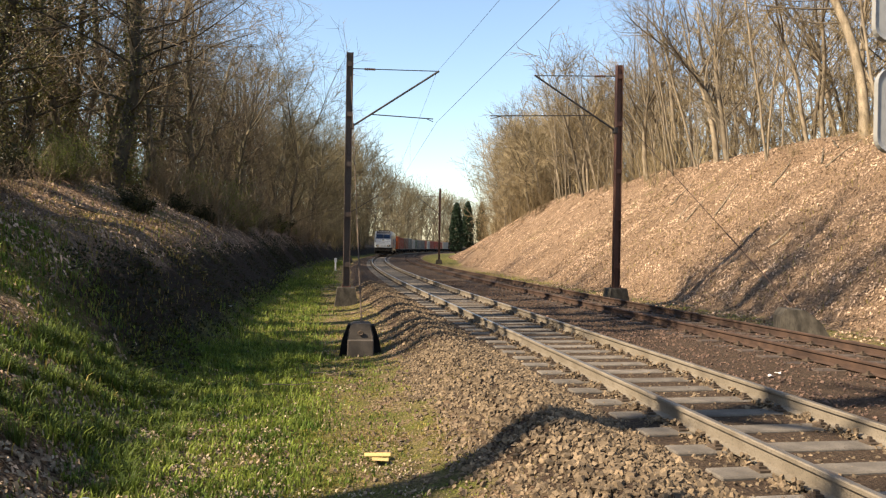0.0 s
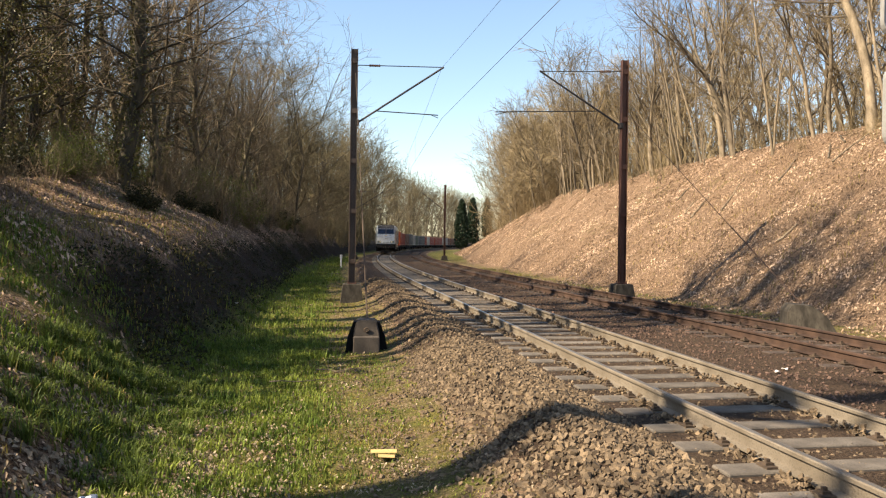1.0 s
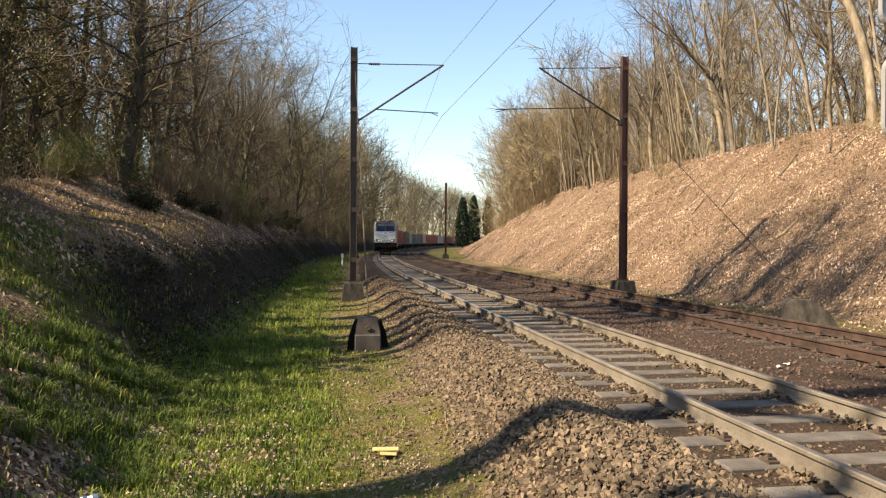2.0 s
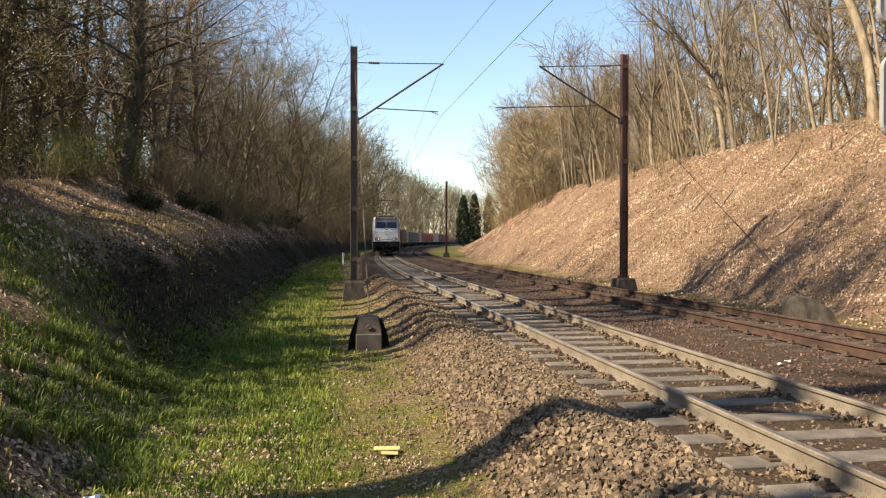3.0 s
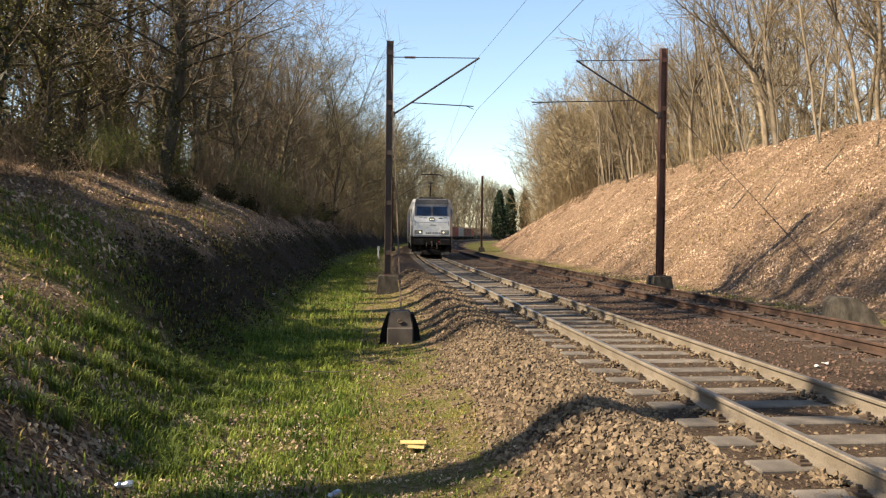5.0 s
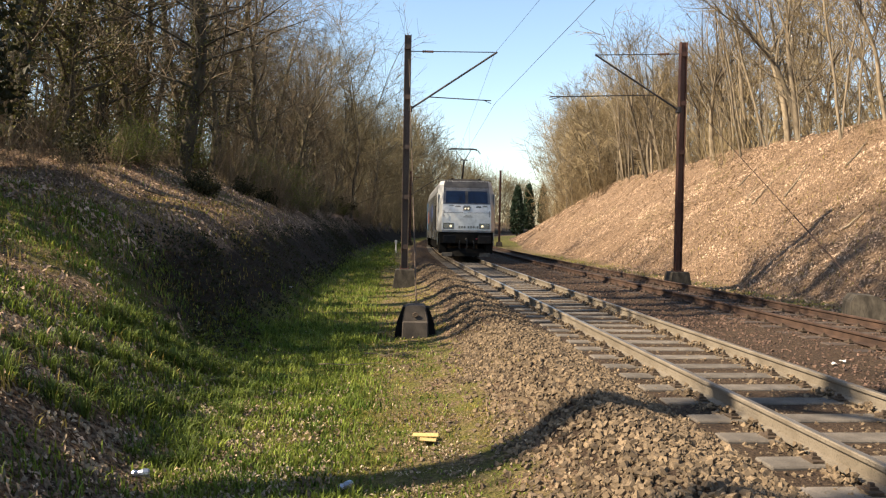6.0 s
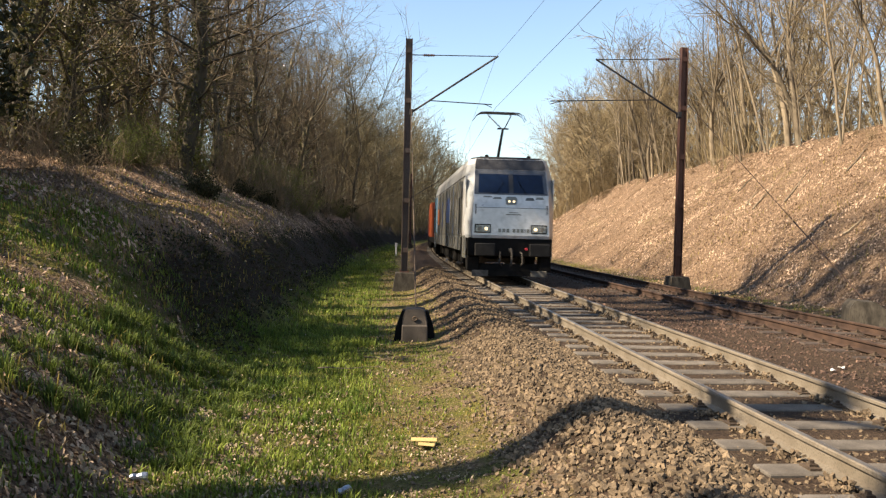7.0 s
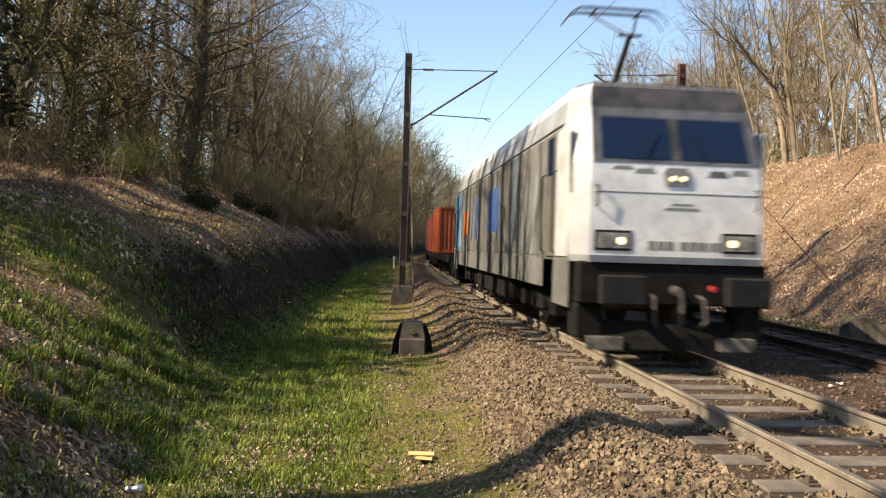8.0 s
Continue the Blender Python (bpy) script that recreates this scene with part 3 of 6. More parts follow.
def build_anchor(p, yaw, w, d, hgt, hump):
    """Concrete anchor block with sloping cheeks that holds a mast's stay."""
    root = empty("anchor_block", pose(p.x, p.y, p.z, 0, 0, yaw), label="weathered concrete anchor block holding a mast stay", category="anchor block", group="anchor blocks beside the tracks")
    bm = bmesh.new()
    prof = [(-w / 2, 0), (-w / 2 * 0.92, hgt * 0.62), (-w / 2 * 0.7, hgt), (w / 2 * 0.7, hgt), (w / 2 * 0.92, hgt * 0.62), (w / 2, 0)]
    if not hump:
        prof = [(-w / 2, 0), (-w / 2 * 0.98, hgt * 0.8), (-w / 2 * 0.8, hgt), (-w * 0.05, hgt * 0.98), (w * 0.22, hgt * 0.62), (w / 2, 0)]
    f = [bm.verts.new((x, -d / 2 - (hgt - z) * 0.25, z - 0.15 * (z == 0))) for x, z in prof]
    b = [bm.verts.new((x, d / 2, z - 0.15 * (z == 0))) for x, z in prof]
    bm.faces.new(f)
    bm.faces.new(b[::-1])
    for k in range(6):
        bm.faces.new((f[(k + 1) % 6], f[k], b[k], b[(k + 1) % 6]))
    bmesh.ops.bevel(bm, geom=list(bm.edges), offset=0.02, segments=2, affect="EDGES")
    part("block", bm, M_CONCRETE if hump else M_DARK_CONCRETE, root)
    if hump:
        bm = bmesh.new()
        box(bm, -w * 0.46, w * 0.46, -d / 2 - 0.25 * hgt - 0.005, -d / 2 + 0.05, -0.1, hgt * 0.52, 0.015)
        part("footing", bm, M_CONCRETE, root)
        for sx in (-1, 1):
            bm = bmesh.new()
            pr = [(0, -0.1), (0.22, -0.1), (0.17, 0.25), (0.06, hgt * 0.93), (0, hgt * 0.93)]
            a = [bm.verts.new((sx * (w / 2 * 0.72 + x), -d * 0.28, z)) for x, z in pr]
            c = [bm.verts.new((sx * (w / 2 * 0.72 + x), d * 0.4, z)) for x, z in pr]
            bm.faces.new(a)
            bm.faces.new(c[::-1])
            for k in range(5):
                bm.faces.new((a[(k + 1) % 5], a[k], c[k], c[(k + 1) % 5]))
            bmesh.ops.recalc_face_normals(bm, faces=bm.faces)
            part("cheek", bm, M_UNDER, root, "dark sloping cheek")
    if not hump:
        return root
    bm = bmesh.new()
    ring = [(0.045 * math.cos(a), -d / 2 - 0.02 - 0.25 * hgt * 0.3, hgt * 0.72 + 0.035 * math.sin(a)) for a in np.linspace(0, 2 * math.pi, 13)]
    tube(bm, ring, 0.012, 6, cap=False)
    part("ring", bm, M_CLIP, root)
    return root


BLOCK_L = Vector((-1.43, 13.9, -0.5))
BLOCK_R = Vector((8.25, 16.4, -0.43))
build_anchor(BLOCK_L, 6, 0.52, 0.5, 0.6, True)
build_anchor(BLOCK_R, -12, 1.15, 0.75, 0.74, False)


def stay(a, b, r1, material):
    bm = bmesh.new()
    mid = b.lerp(a, 0.3)
    tube(bm, [a, mid], r1 * 0.6, 6)
    tube(bm, [mid, b], r1, 6)
    tagged(part("mast_stay", bm, material), "dull brown steel stay rod from mast to block", "mast stay", "mast stays")


stay(Vector((-3.1, 25.4, 7.4)), BLOCK_L + Vector((0, 0.1, 0.58)), 0.017, M_CLIP)
stay(Vector((6.5, 26.2, 6.3)), BLOCK_R + Vector((-0.1, 0.1, 0.66)), 0.017, M_RUST)


# ---------------------------------------------------------------- train
LEN = 18.9


def plan_ring(z, yf, w, a, c):
    """Plan outline of the locomotive body at height z: nose set back by yf, half width w, nose half width a, chamfer c."""
    L = LEN / 2 - 0.62
    return [(-a, -L + yf, z), (a, -L + yf, z), (w - 0.06, -L + yf + c * 0.7, z), (w, -L + yf + c, z), (w, L - yf - c, z), (w - 0.06, L - yf - c * 0.7, z),
            (a, L - yf, z), (-a, L - yf, z), (-w + 0.06, L - yf - c * 0.7, z), (-w, L - yf - c, z), (-w, -L + yf + c, z), (-w + 0.06, -L + yf + c * 0.7, z)]


BODY = [(1.40, 0.03, 1.46, 1.25, 0.34), (1.50, 0.0, 1.485, 1.28, 0.36), (2.40, 0.04, 1.488, 1.26, 0.42), (2.84, 0.10, 1.488, 1.24, 0.45), (3.42, 0.32, 1.482, 1.21, 0.47),
        (3.60, 0.39, 1.445, 1.20, 0.47), (3.86, 0.50, 1.385, 1.18, 0.45), (4.05, 0.59, 1.33, 1.15, 0.42), (4.13, 0.76, 1.20, 1.04, 0.36)]


def nose(z, out=0.0):
    """y of the nose at height z, out metres proud of it."""
    return -(LEN / 2 - 0.62) + float(np.interp(z, [b[0] for b in BODY], [b[1] for b in BODY])) - out


def sheet(bm, rows, thick):
    """A slab on the nose: rows of (z, x0, x1)."""
    fr = [(bm.verts.new((x0, nose(z, thick), z)), bm.verts.new((x1, nose(z, thick), z))) for z, x0, x1 in rows]
    bk = [(bm.verts.new((x0, nose(z, -0.01), z)), bm.verts.new((x1, nose(z, -0.01), z))) for z, x0, x1 in rows]
    for (a, b), (c, d) in zip(fr, fr[1:]):
        bm.faces.new((a, b, d, c))
    for (a, b), (c, d) in zip(bk, bk[1:]):
        bm.faces.new((c, d, b, a))
    loop_f = [f[0] for f in fr] + [f[1] for f in fr[::-1]]
    loop_b = [f[0] for f in bk] + [f[1] for f in bk[::-1]]
    for i in range(len(loop_f)):
        j = (i + 1) % len(loop_f)
        bm.faces.new((loop_f[i], loop_f[j], loop_b[j], loop_b[i]))
    bmesh.ops.recalc_face_normals(bm, faces=bm.faces)
    return bm


def wheelset(radius, parent, y, name="wheelset"):
    """Axle with two flanged wheels; turns about its own x."""
    bm = bmesh.new()
    for sx in (-1, 1):
        prof = [(0.66, radius + 0.028), (0.69, radius + 0.03), (0.70, radius), (0.80, radius - 0.005), (0.80, radius - 0.07), (0.76, radius - 0.09), (0.76, 0.2), (0.80, 0.18), (0.80, 0.0)]
        rings = [[bm.verts.new((sx * x, r * math.cos(2 * math.pi * k / 24), r * math.sin(2 * math.pi * k / 24))) for k in range(24)] for x, r in prof[:-1]]
        for a, b in zip(rings, rings[1:]):
            for k in range(24):
                bm.faces.new((a[k], a[(k + 1) % 24], b[(k + 1) % 24], b[k]))
        bm.faces.new(rings[-1])
        bm.faces.new(rings[0][::-1])
    tube(bm, [(-0.66, 0, 0), (0.66, 0, 0)], 0.085, 10)
    for k in range(4):
        a = k * math.pi / 2
        for sx in (-1, 1):
            box(bm, sx * 0.78 - 0.01, sx * 0.78 + 0.01, -0.05, 0.05, 0.26, 0.4, 0, pose(0, 0, 0, math.degrees(a)))
    bmesh.ops.recalc_face_normals(bm, faces=bm.faces)
    ob = part(name, bm, M_WHEEL, parent)
    ob.location = (0, y, radius)
    ob["radius"] = radius
    return ob


WHEELS = []


def build_bogie(parent, y, wheelbase, radius, material=None):
    material = material or M_UNDER
    bm = bmesh.new()
    for sx in (-1, 1):
        box(bm, sx * 1.08 - 0.09, sx * 1.08 + 0.09, -wheelbase / 2 - 0.7, wheelbase / 2 + 0.7, radius - 0.02, radius + 0.26, 0.03)
        for sy in (-1, 1):
            box(bm, sx * 1.12 - 0.13, sx * 1.12 + 0.13, sy * wheelbase / 2 - 0.17, sy * wheelbase / 2 + 0.17, radius - 0.2, radius + 0.14, 0.03)
            tube(bm, [(sx * 1.14, sy * wheelbase / 2 - 0.32, radius), (sx * 1.14, sy * wheelbase / 2 - 0.32, radius + 0.36)], 0.09, 8)
            tube(bm, [(sx * 1.14, sy * wheelbase / 2 + 0.32, radius), (sx * 1.14, sy * wheelbase / 2 + 0.32, radius + 0.36)], 0.09, 8)
        tube(bm, [(sx * 1.18, -0.9, radius + 0.1), (sx * 1.18, 0.7, radius + 0.3)], 0.06, 8)
        box(bm, sx * 1.1 - 0.16, sx * 1.1 + 0.16, -0.5, 0.5, radius - 0.18, radius + 0.45, 0.05)
    box(bm, -1.0, 1.0, -0.3, 0.3, radius, radius + 0.3, 0.02)
    b = part("bogie", bm, material, parent)
    b.location.y = y
    for sy in (-1, 1):
        WHEELS.append(wheelset(radius, b, sy * wheelbase / 2))
    return b


def build_loco():
    root = empty("locomotive", label="silver-white electric freight locomotive with lit headlamps and raised pantograph", category="locomotive")
    bm = bmesh.new()
    rings = [[bm.verts.new(p) for p in plan_ring(*r)] for r in BODY]
    for a, b in zip(rings, rings[1:]):
        for k in range(12):
            bm.faces.new((a[k], a[(k + 1) % 12], b[(k + 1) % 12], b[k]))
    bm.faces.new(rings[-1])
    bm.faces.new(rings[0][::-1])
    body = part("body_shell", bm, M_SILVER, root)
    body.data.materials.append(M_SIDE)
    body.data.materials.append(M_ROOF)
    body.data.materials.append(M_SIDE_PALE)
    L = LEN / 2 - 0.62
    # Tone by facing; corners and roof slopes carry painted shade and sky tint.
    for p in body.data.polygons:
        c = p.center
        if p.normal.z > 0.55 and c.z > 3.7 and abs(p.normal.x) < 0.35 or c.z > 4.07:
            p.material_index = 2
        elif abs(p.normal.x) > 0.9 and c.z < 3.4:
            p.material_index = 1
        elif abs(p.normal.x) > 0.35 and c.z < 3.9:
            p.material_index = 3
    # side skirt
    bm = bmesh.new()
    for sx in (-1, 1):
        box(bm, sx * 1.47 - 0.012, sx * 1.47 + 0.012, -L + 2.1, L - 2.1, 0.93, 1.43, 0.005)
        for e in (-1, 1):
            box(bm, sx * 1.46 - 0.02, sx * 1.46 + 0.02, e * (L - 0.85) - 0.45, e * (L - 0.85) + 0.45, 0.72, 1.43, 0.005)
    part("side_skirt", bm, M_SIDE, root)
    # rain gutters under the roof slope
    for sx in (-1, 1):
        bm = bmesh.new()
        box(bm, sx * 1.472 - 0.02, sx * 1.472 + 0.02, -L + 0.85, L - 0.85, 3.45, 3.49, 0.008)
        part("rain_gutter", bm, M_SIDE_DARK, root, "dark rain gutter")
    # side streaks, vertical and slanting: livery, with dark ones standing for tree shadows
    rng = random.Random(8)
    for sx in (-1, 1):
        y = -L + 2.0
        while y < L - 1.0:
            w = rng.uniform(0.06, 0.34)
            lean = rng.uniform(-0.5, 0.5)
            z0, z1 = (1.42, 3.40) if rng.random() < 0.6 else (rng.uniform(1.42, 1.9), rng.uniform(2.7, 3.38))
            bm = bmesh.new()
            ys = [(y, z0), (y + w, z0), (y + w * rng.uniform(0.5, 1.1) + lean, z1), (y + lean, z1)]
            a = [bm.verts.new((sx * 1.492, yy, zz)) for yy, zz in ys]
            b = [bm.verts.new((sx * 1.470, yy, zz)) for yy, zz in ys]
            bm.faces.new(a)
            bm.faces.new(b[::-1])
            for k in range(4):
                bm.faces.new((a[(k + 1) % 4], a[k], b[k], b[(k + 1) % 4]))
            bmesh.ops.recalc_face_normals(bm, faces=bm.faces)
            tone = rng.choice((M_SIDE_DARK, M_SIDE_DARK, M_SIDE_PALE, M_SIDE_MID, M_BLUE_GREY))
            part("side_streak", bm, tone, root, "pale livery panel" if tone is M_SIDE_PALE else "dark side streak of livery and painted tree shadow")
            y += w + rng.uniform(0.14, 0.5)
        for y0, y1, z0, z1, m_, lb in ((-1.9, -0.2, 1.95, 3.0, M_BLUE, "blue emblem shape"), (4.2, 5.3, 1.9, 2.7, M_ORANGE_L, "orange livery patch"), (L - 2.3, L - 0.45, 1.5, 3.38, M_CYAN, "bright blue livery panel"),
                                       (2.0, 2.5, 1.8, 3.0, M_BLUE, "blue livery stripe")):
            bm = bmesh.new()
            box(bm, sx * 1.486 - 0.011, sx * 1.486 + 0.011, y0, y1, z0, z1, 0.006)
            part("livery_patch", bm, m_, root, lb)
        for e in (-1, 1):
            bm = bmesh.new()
            box(bm, sx * 1.481 - 0.012, sx * 1.481 + 0.012, e * (L - 0.82) - 0.38, e * (L - 0.82) + 0.38, 1.46, 3.40, 0.006)
            part("cab_side_panel", bm, M_SILVER, root)
            bm = bmesh.new()
            box(bm, sx * 1.49 - 0.012, sx * 1.49 + 0.012, e * (L - 1.55) - 0.3, e * (L - 1.55) + 0.3, 1.45, 3.40, 0.006)
            d = part("cab_door", bm, M_SIDE_MID, root)
            bm = bmesh.new()
            box(bm, sx * 1.50 - 0.01, sx * 1.50 + 0.01, e * (L - 1.55) - 0.2, e * (L - 1.55) + 0.2, 2.75, 3.35, 0.005)
            part("door_window", bm, M_GLASS, d, "dark tinted window")
            for dy in (-0.38, 0.38):
                bm = bmesh.new()
                y_ = e * (L - 1.55) + dy
                tube(bm, [(sx * 1.49, y_, 1.5), (sx * 1.55, y_, 1.54), (sx * 1.55, y_, 2.76), (sx * 1.49, y_, 2.8)], 0.016, 6)
                part("grab_rail", bm, M_GREY, d)
    for e in (-1, 1):
        turn = pose(0, 0, 0, 0, 0, 0 if e < 0 else 180)
        end = []
        bm = bmesh.new()
        sheet(bm, [(2.84, -1.225, 1.225), (2.95, -1.22, 1.22), (3.60, -1.19, 1.19), (3.68, -1.185, 1.185)], 0.012)
        band = part("windscreen_surround", bm, M_BAND, root, "dark windscreen surround with sky reflection in its grey")
        end.append(band)
        bm = bmesh.new()
        sheet(bm, [(3.69, -1.19, 1.19), (3.80, -1.18, 1.18), (3.94, -1.16, 1.16), (4.04, -1.13, 1.13)], 0.012)
        end.append(part("cab_roof_front", bm, M_ROOF_FRONT, root, "dusty grey cab roof edge"))
        bm = bmesh.new()
        sheet(bm, [(2.90, -0.07, 0.07), (3.25, -0.07, 0.07), (3.53, -0.07, 0.07)], 0.02)
        part("pillar", bm, M_ROOF_FRONT, band, "dark pillar between the panes")
        for sx in (-1, 1):
            bm = bmesh.new()
            sheet(bm, [(2.90, *sorted((sx * 0.075, sx * 1.09))), (3.25, *sorted((sx * 0.075, sx * 1.075))), (3.53, *sorted((sx * 0.075, sx * 1.06)))], 0.026)
            part("windscreen_pane", bm, M_GLASS, band, "dark blue tinted windscreen pane")
            bm = bmesh.new()
            p0, p1 = Vector((sx * 0.5, nose(2.86, 0.05), 2.86)), Vector((sx * 0.25, nose(3.3, 0.05), 3.3))
            tube(bm, [p0, p1], 0.008, 6)
            part("wiper", bm, M_UNDER, band)
            bm = bmesh.new()
            sheet(bm, [(1.57, *sorted((sx * 0.66, sx * 1.21))), (1.86, *sorted((sx * 0.66, sx * 1.20)))], 0.014)
            lamp = part("headlamp_unit", bm, M_GREY, root, "dark-rimmed headlamp recess with lit lamp")
            bm = bmesh.new()
            sheet(bm, [(1.605, *sorted((sx * 0.69, sx * 1.175))), (1.825, *sorted((sx * 0.69, sx * 1.165)))], 0.02)
            part("reflector", bm, M_REFLECTOR, lamp, "silvery headlamp reflector")
            end.append(lamp)
            for x, r, m_ in ((0.82, 0.055, M_LAMP if e < 0 else M_GREY), (1.04, 0.075, M_SIDE_MID)):
                bm = bmesh.new()
                tube(bm, [(sx * x, nose(1.71, 0.0), 1.71), (sx * x, nose(1.71, 0.04), 1.71)], r, 14)
                part("lamp", bm, m_, lamp, "glowing warm headlamp" if m_ is M_LAMP else "")
            bm = bmesh.new()
            tube(bm, [(sx * 1.18, nose(2.5, 0.0), 2.5), (sx * 1.18, nose(2.4, 0.09), 2.48), (sx * 1.18, nose(2.4, 0.09), 2.22), (sx * 1.18, nose(2.2), 2.2)], 0.014, 6)
            end.append(part("grab_handle", bm, M_GREY, root))
            # buffers
            bm = bmesh.new()
            tube(bm, [(sx * 0.875, -L + 0.10, 1.04), (sx * 0.875, -L - 0.34, 1.04)], [0.13, 0.11], 14)
            buf = part("buffer", bm, M_UNDER, root)
            end.append(buf)
            bm = bmesh.new()
            box(bm, sx * 0.895 - 0.335, sx * 0.895 + 0.335, -L - 0.42, -L - 0.34, 0.82, 1.24, 0.03)
            part("buffer_head", bm, M_GREY, buf, "grey rectangular buffer head")
            bm = bmesh.new()
            box(bm, sx * 1.2 - 0.14, sx * 1.2 + 0.14, -L + 0.25, -L + 0.5, 0.35, 0.42, 0.01)
            box(bm, sx * 1.2 - 0.14, sx * 1.2 + 0.14, -L + 0.25, -L + 0.5, 0.75, 0.80, 0.01)
            box(bm, sx * 1.34 - 0.015, sx * 1.34 + 0.015, -L + 0.25, -L + 0.5, 0.35, 1.25, 0.005)
            end.append(part("cab_steps", bm, M_DUST, root))
            bm = bmesh.new()
            box(bm, sx * 1.2 - 0.2, sx * 1.2 + 0.2, -L + 0.16, -L + 0.62, 0.30, 0.80, 0.03)
            end.append(part("sand_box", bm, M_UNDER, root, "sooty box beside the cab steps"))
            bm = bmesh.new()
            tube(bm, [(sx * 0.34, -L - 0.02, 0.95), (sx * 0.36, -L - 0.16, 0.9), (sx * 0.38, -L - 0.2, 0.6), (sx * 0.30, -L - 0.12, 0.5)], 0.028, 8)
            end.append(part("brake_hose", bm, M_DUST, root))
        bm = bmesh.new()
        sheet(bm, [(2.52, -0.17, 0.17), (2.70, -0.2, 0.2), (2.78, -0.14, 0.14)], 0.03)
        top = part("upper_lamp_unit", bm, M_SIDE_MID, root)
        end.append(top)
        for x in (-0.07, 0.08):
            bm = bmesh.new()
            tube(bm, [(x, nose(2.62, 0.02), 2.62), (x, nose(2.62, 0.055), 2.62)], 0.038, 12)
            part("lamp", bm, M_LAMP if e < 0 else M_GREY, top, "glowing warm upper lamp")
        for x0, x1, z0, z1, m_ in ((-0.62, -0.30, 2.69, 2.76, M_SIDE_MID), (0.46, 0.78, 2.66, 2.755, M_SIDE_DARK), (-0.2, 0.36, 2.17, 2.205, M_SIDE_MID), (-0.1, 0.26, 2.24, 2.265, M_SIDE_MID), (-0.95, -0.62, 2.74, 2.79, M_SIDE_MID), (0.8, 1.1, 2.70, 2.78, M_SIDE_MID),
                                   (-1.2, 1.24, 2.40, 2.412, M_GREY)):
            bm = bmesh.new()
            sheet(bm, [(z0, x0, x1), (z1, x0 + 0.05, x1 - 0.05)], 0.006)
            end.append(part("front_marking", bm, m_, root, "dark marking on the nose"))
        x = -0.42
        for w in (0.10, 0.10, 0.10, 0.0, 0.10, 0.10, 0.10, 0.03, 0.10):
            if w:
                bm = bmesh.new()
                sheet(bm, [(1.60, x, x + w), (1.72, x, x + w)], 0.007)
                end.append(part("number_bar", bm, M_SIDE_MID, root, "unreadable dark number bar"))
            x += w + 0.035 if w else 0.07
        bm = bmesh.new()
        box(bm, -1.40, 1.40, -L + 0.06, -L + 0.35, 0.80, 1.41, 0.03)
        end.append(part("buffer_beam", bm, M_UNDER, root))
        bm = bmesh.new()
        rows = [(0.16, -1.15, 1.15, -0.02), (0.34, -1.22, 1.22, 0.0), (0.56, -1.25, 1.25, 0.1)]
        fr = [[bm.verts.new((x, -L + 0.05 + dy + abs(x) * 0.16, z)) for x in np.linspace(x0, x1, 9)] for z, x0, x1, dy in rows]
        bk = [[bm.verts.new((x, -L + 0.08 + dy + abs(x) * 0.16, z)) for x in np.linspace(x0, x1, 9)] for z, x0, x1, dy in rows]
        for g in (fr, bk):
            for a, b in zip(g, g[1:]):
                for k in range(8):
                    bm.faces.new((a[k], a[k + 1], b[k + 1], b[k]))
        for k in range(8):
            bm.faces.new((fr[0][k + 1], fr[0][k], bk[0][k], bk[0][k + 1]))
            bm.faces.new((fr[2][k], fr[2][k + 1], bk[2][k + 1], bk[2][k]))
        bmesh.ops.recalc_face_normals(bm, faces=bm.faces)
        end.append(part("rail_guard", bm, M_UNDER, root, "sooty rail guard"))
        for sx in (-1, 1):
            bm = bmesh.new()
            box(bm, sx * 0.98 - 0.27, sx * 0.98 + 0.27, -L + 0.10, -L + 0.13, 0.14, 0.34, 0.01)
            end.append(part("guard_plate", bm, M_GUARD, root, "dusty pale guard plate"))
        bm = bmesh.new()
        tube(bm, [(0, -L + 0.05, 1.03), (0, -L - 0.15, 1.0)], 0.07, 8)
        tube(bm, [(0, -L - 0.16, 1.06), (0.03, -L - 0.2, 0.85), (0, -L - 0.22, 0.6), (-0.03, -L - 0.18, 0.52)], 0.035, 8)
        end.append(part("coupling_hook", bm, M_DUST, root))
        for o in end:
            o.matrix_basis = turn @ o.matrix_basis
    bm = bmesh.new()
    tube(bm, [(0.52, -L - 0.03, 1.06), (0.52, -L - 0.09, 1.06)], 0.045, 10)
    part("coupling_tap", bm, M_RED, root, "small red tap")
    # underframe boxes and bogies
    bm = bmesh.new()
    box(bm, -1.32, 1.32, -2.9, 2.9, 0.38, 1.38, 0.06)
    box(bm, -1.30, 1.30, -L + 0.3, L - 0.3, 1.0, 1.40, 0.02)
    part("underframe", bm, M_UNDER, root)
    for y in (-5.22, 5.22):
        build_bogie(root, y, 2.6, 0.61)
    # roof equipment
    bm = bmesh.new()
    box(bm, -0.85, 0.85, -3.2, 3.2, 4.06, 4.22, 0.05)
    part("roof_box", bm, M_ROOF, root)
    for e in (-1, 1):
        bm = bmesh.new()
        box(bm, -0.92, 0.92, e * (L - 2.3) - 0.6, e * (L - 2.3) + 0.6, 4.08, 4.25, 0.06)
        part("air_conditioner", bm, M_ROOF, root, "sooty rounded roof unit above the cab")
    for x, y in ((-0.7, -L + 1.3), (0.75, -L + 1.3)):
        bm = bmesh.new()
        tube(bm, [(x, y, 4.06), (x, y, 4.16), (x, y - 0.1, 4.20)], [0.05, 0.05, 0.07], 10)
        part("horn", bm, M_UNDER, root)
    for y in (-6.4, -5.0, -2.2, 2.2, 5.0, 6.4):
        for x in (-0.55, 0.55):
            bm = bmesh.new()
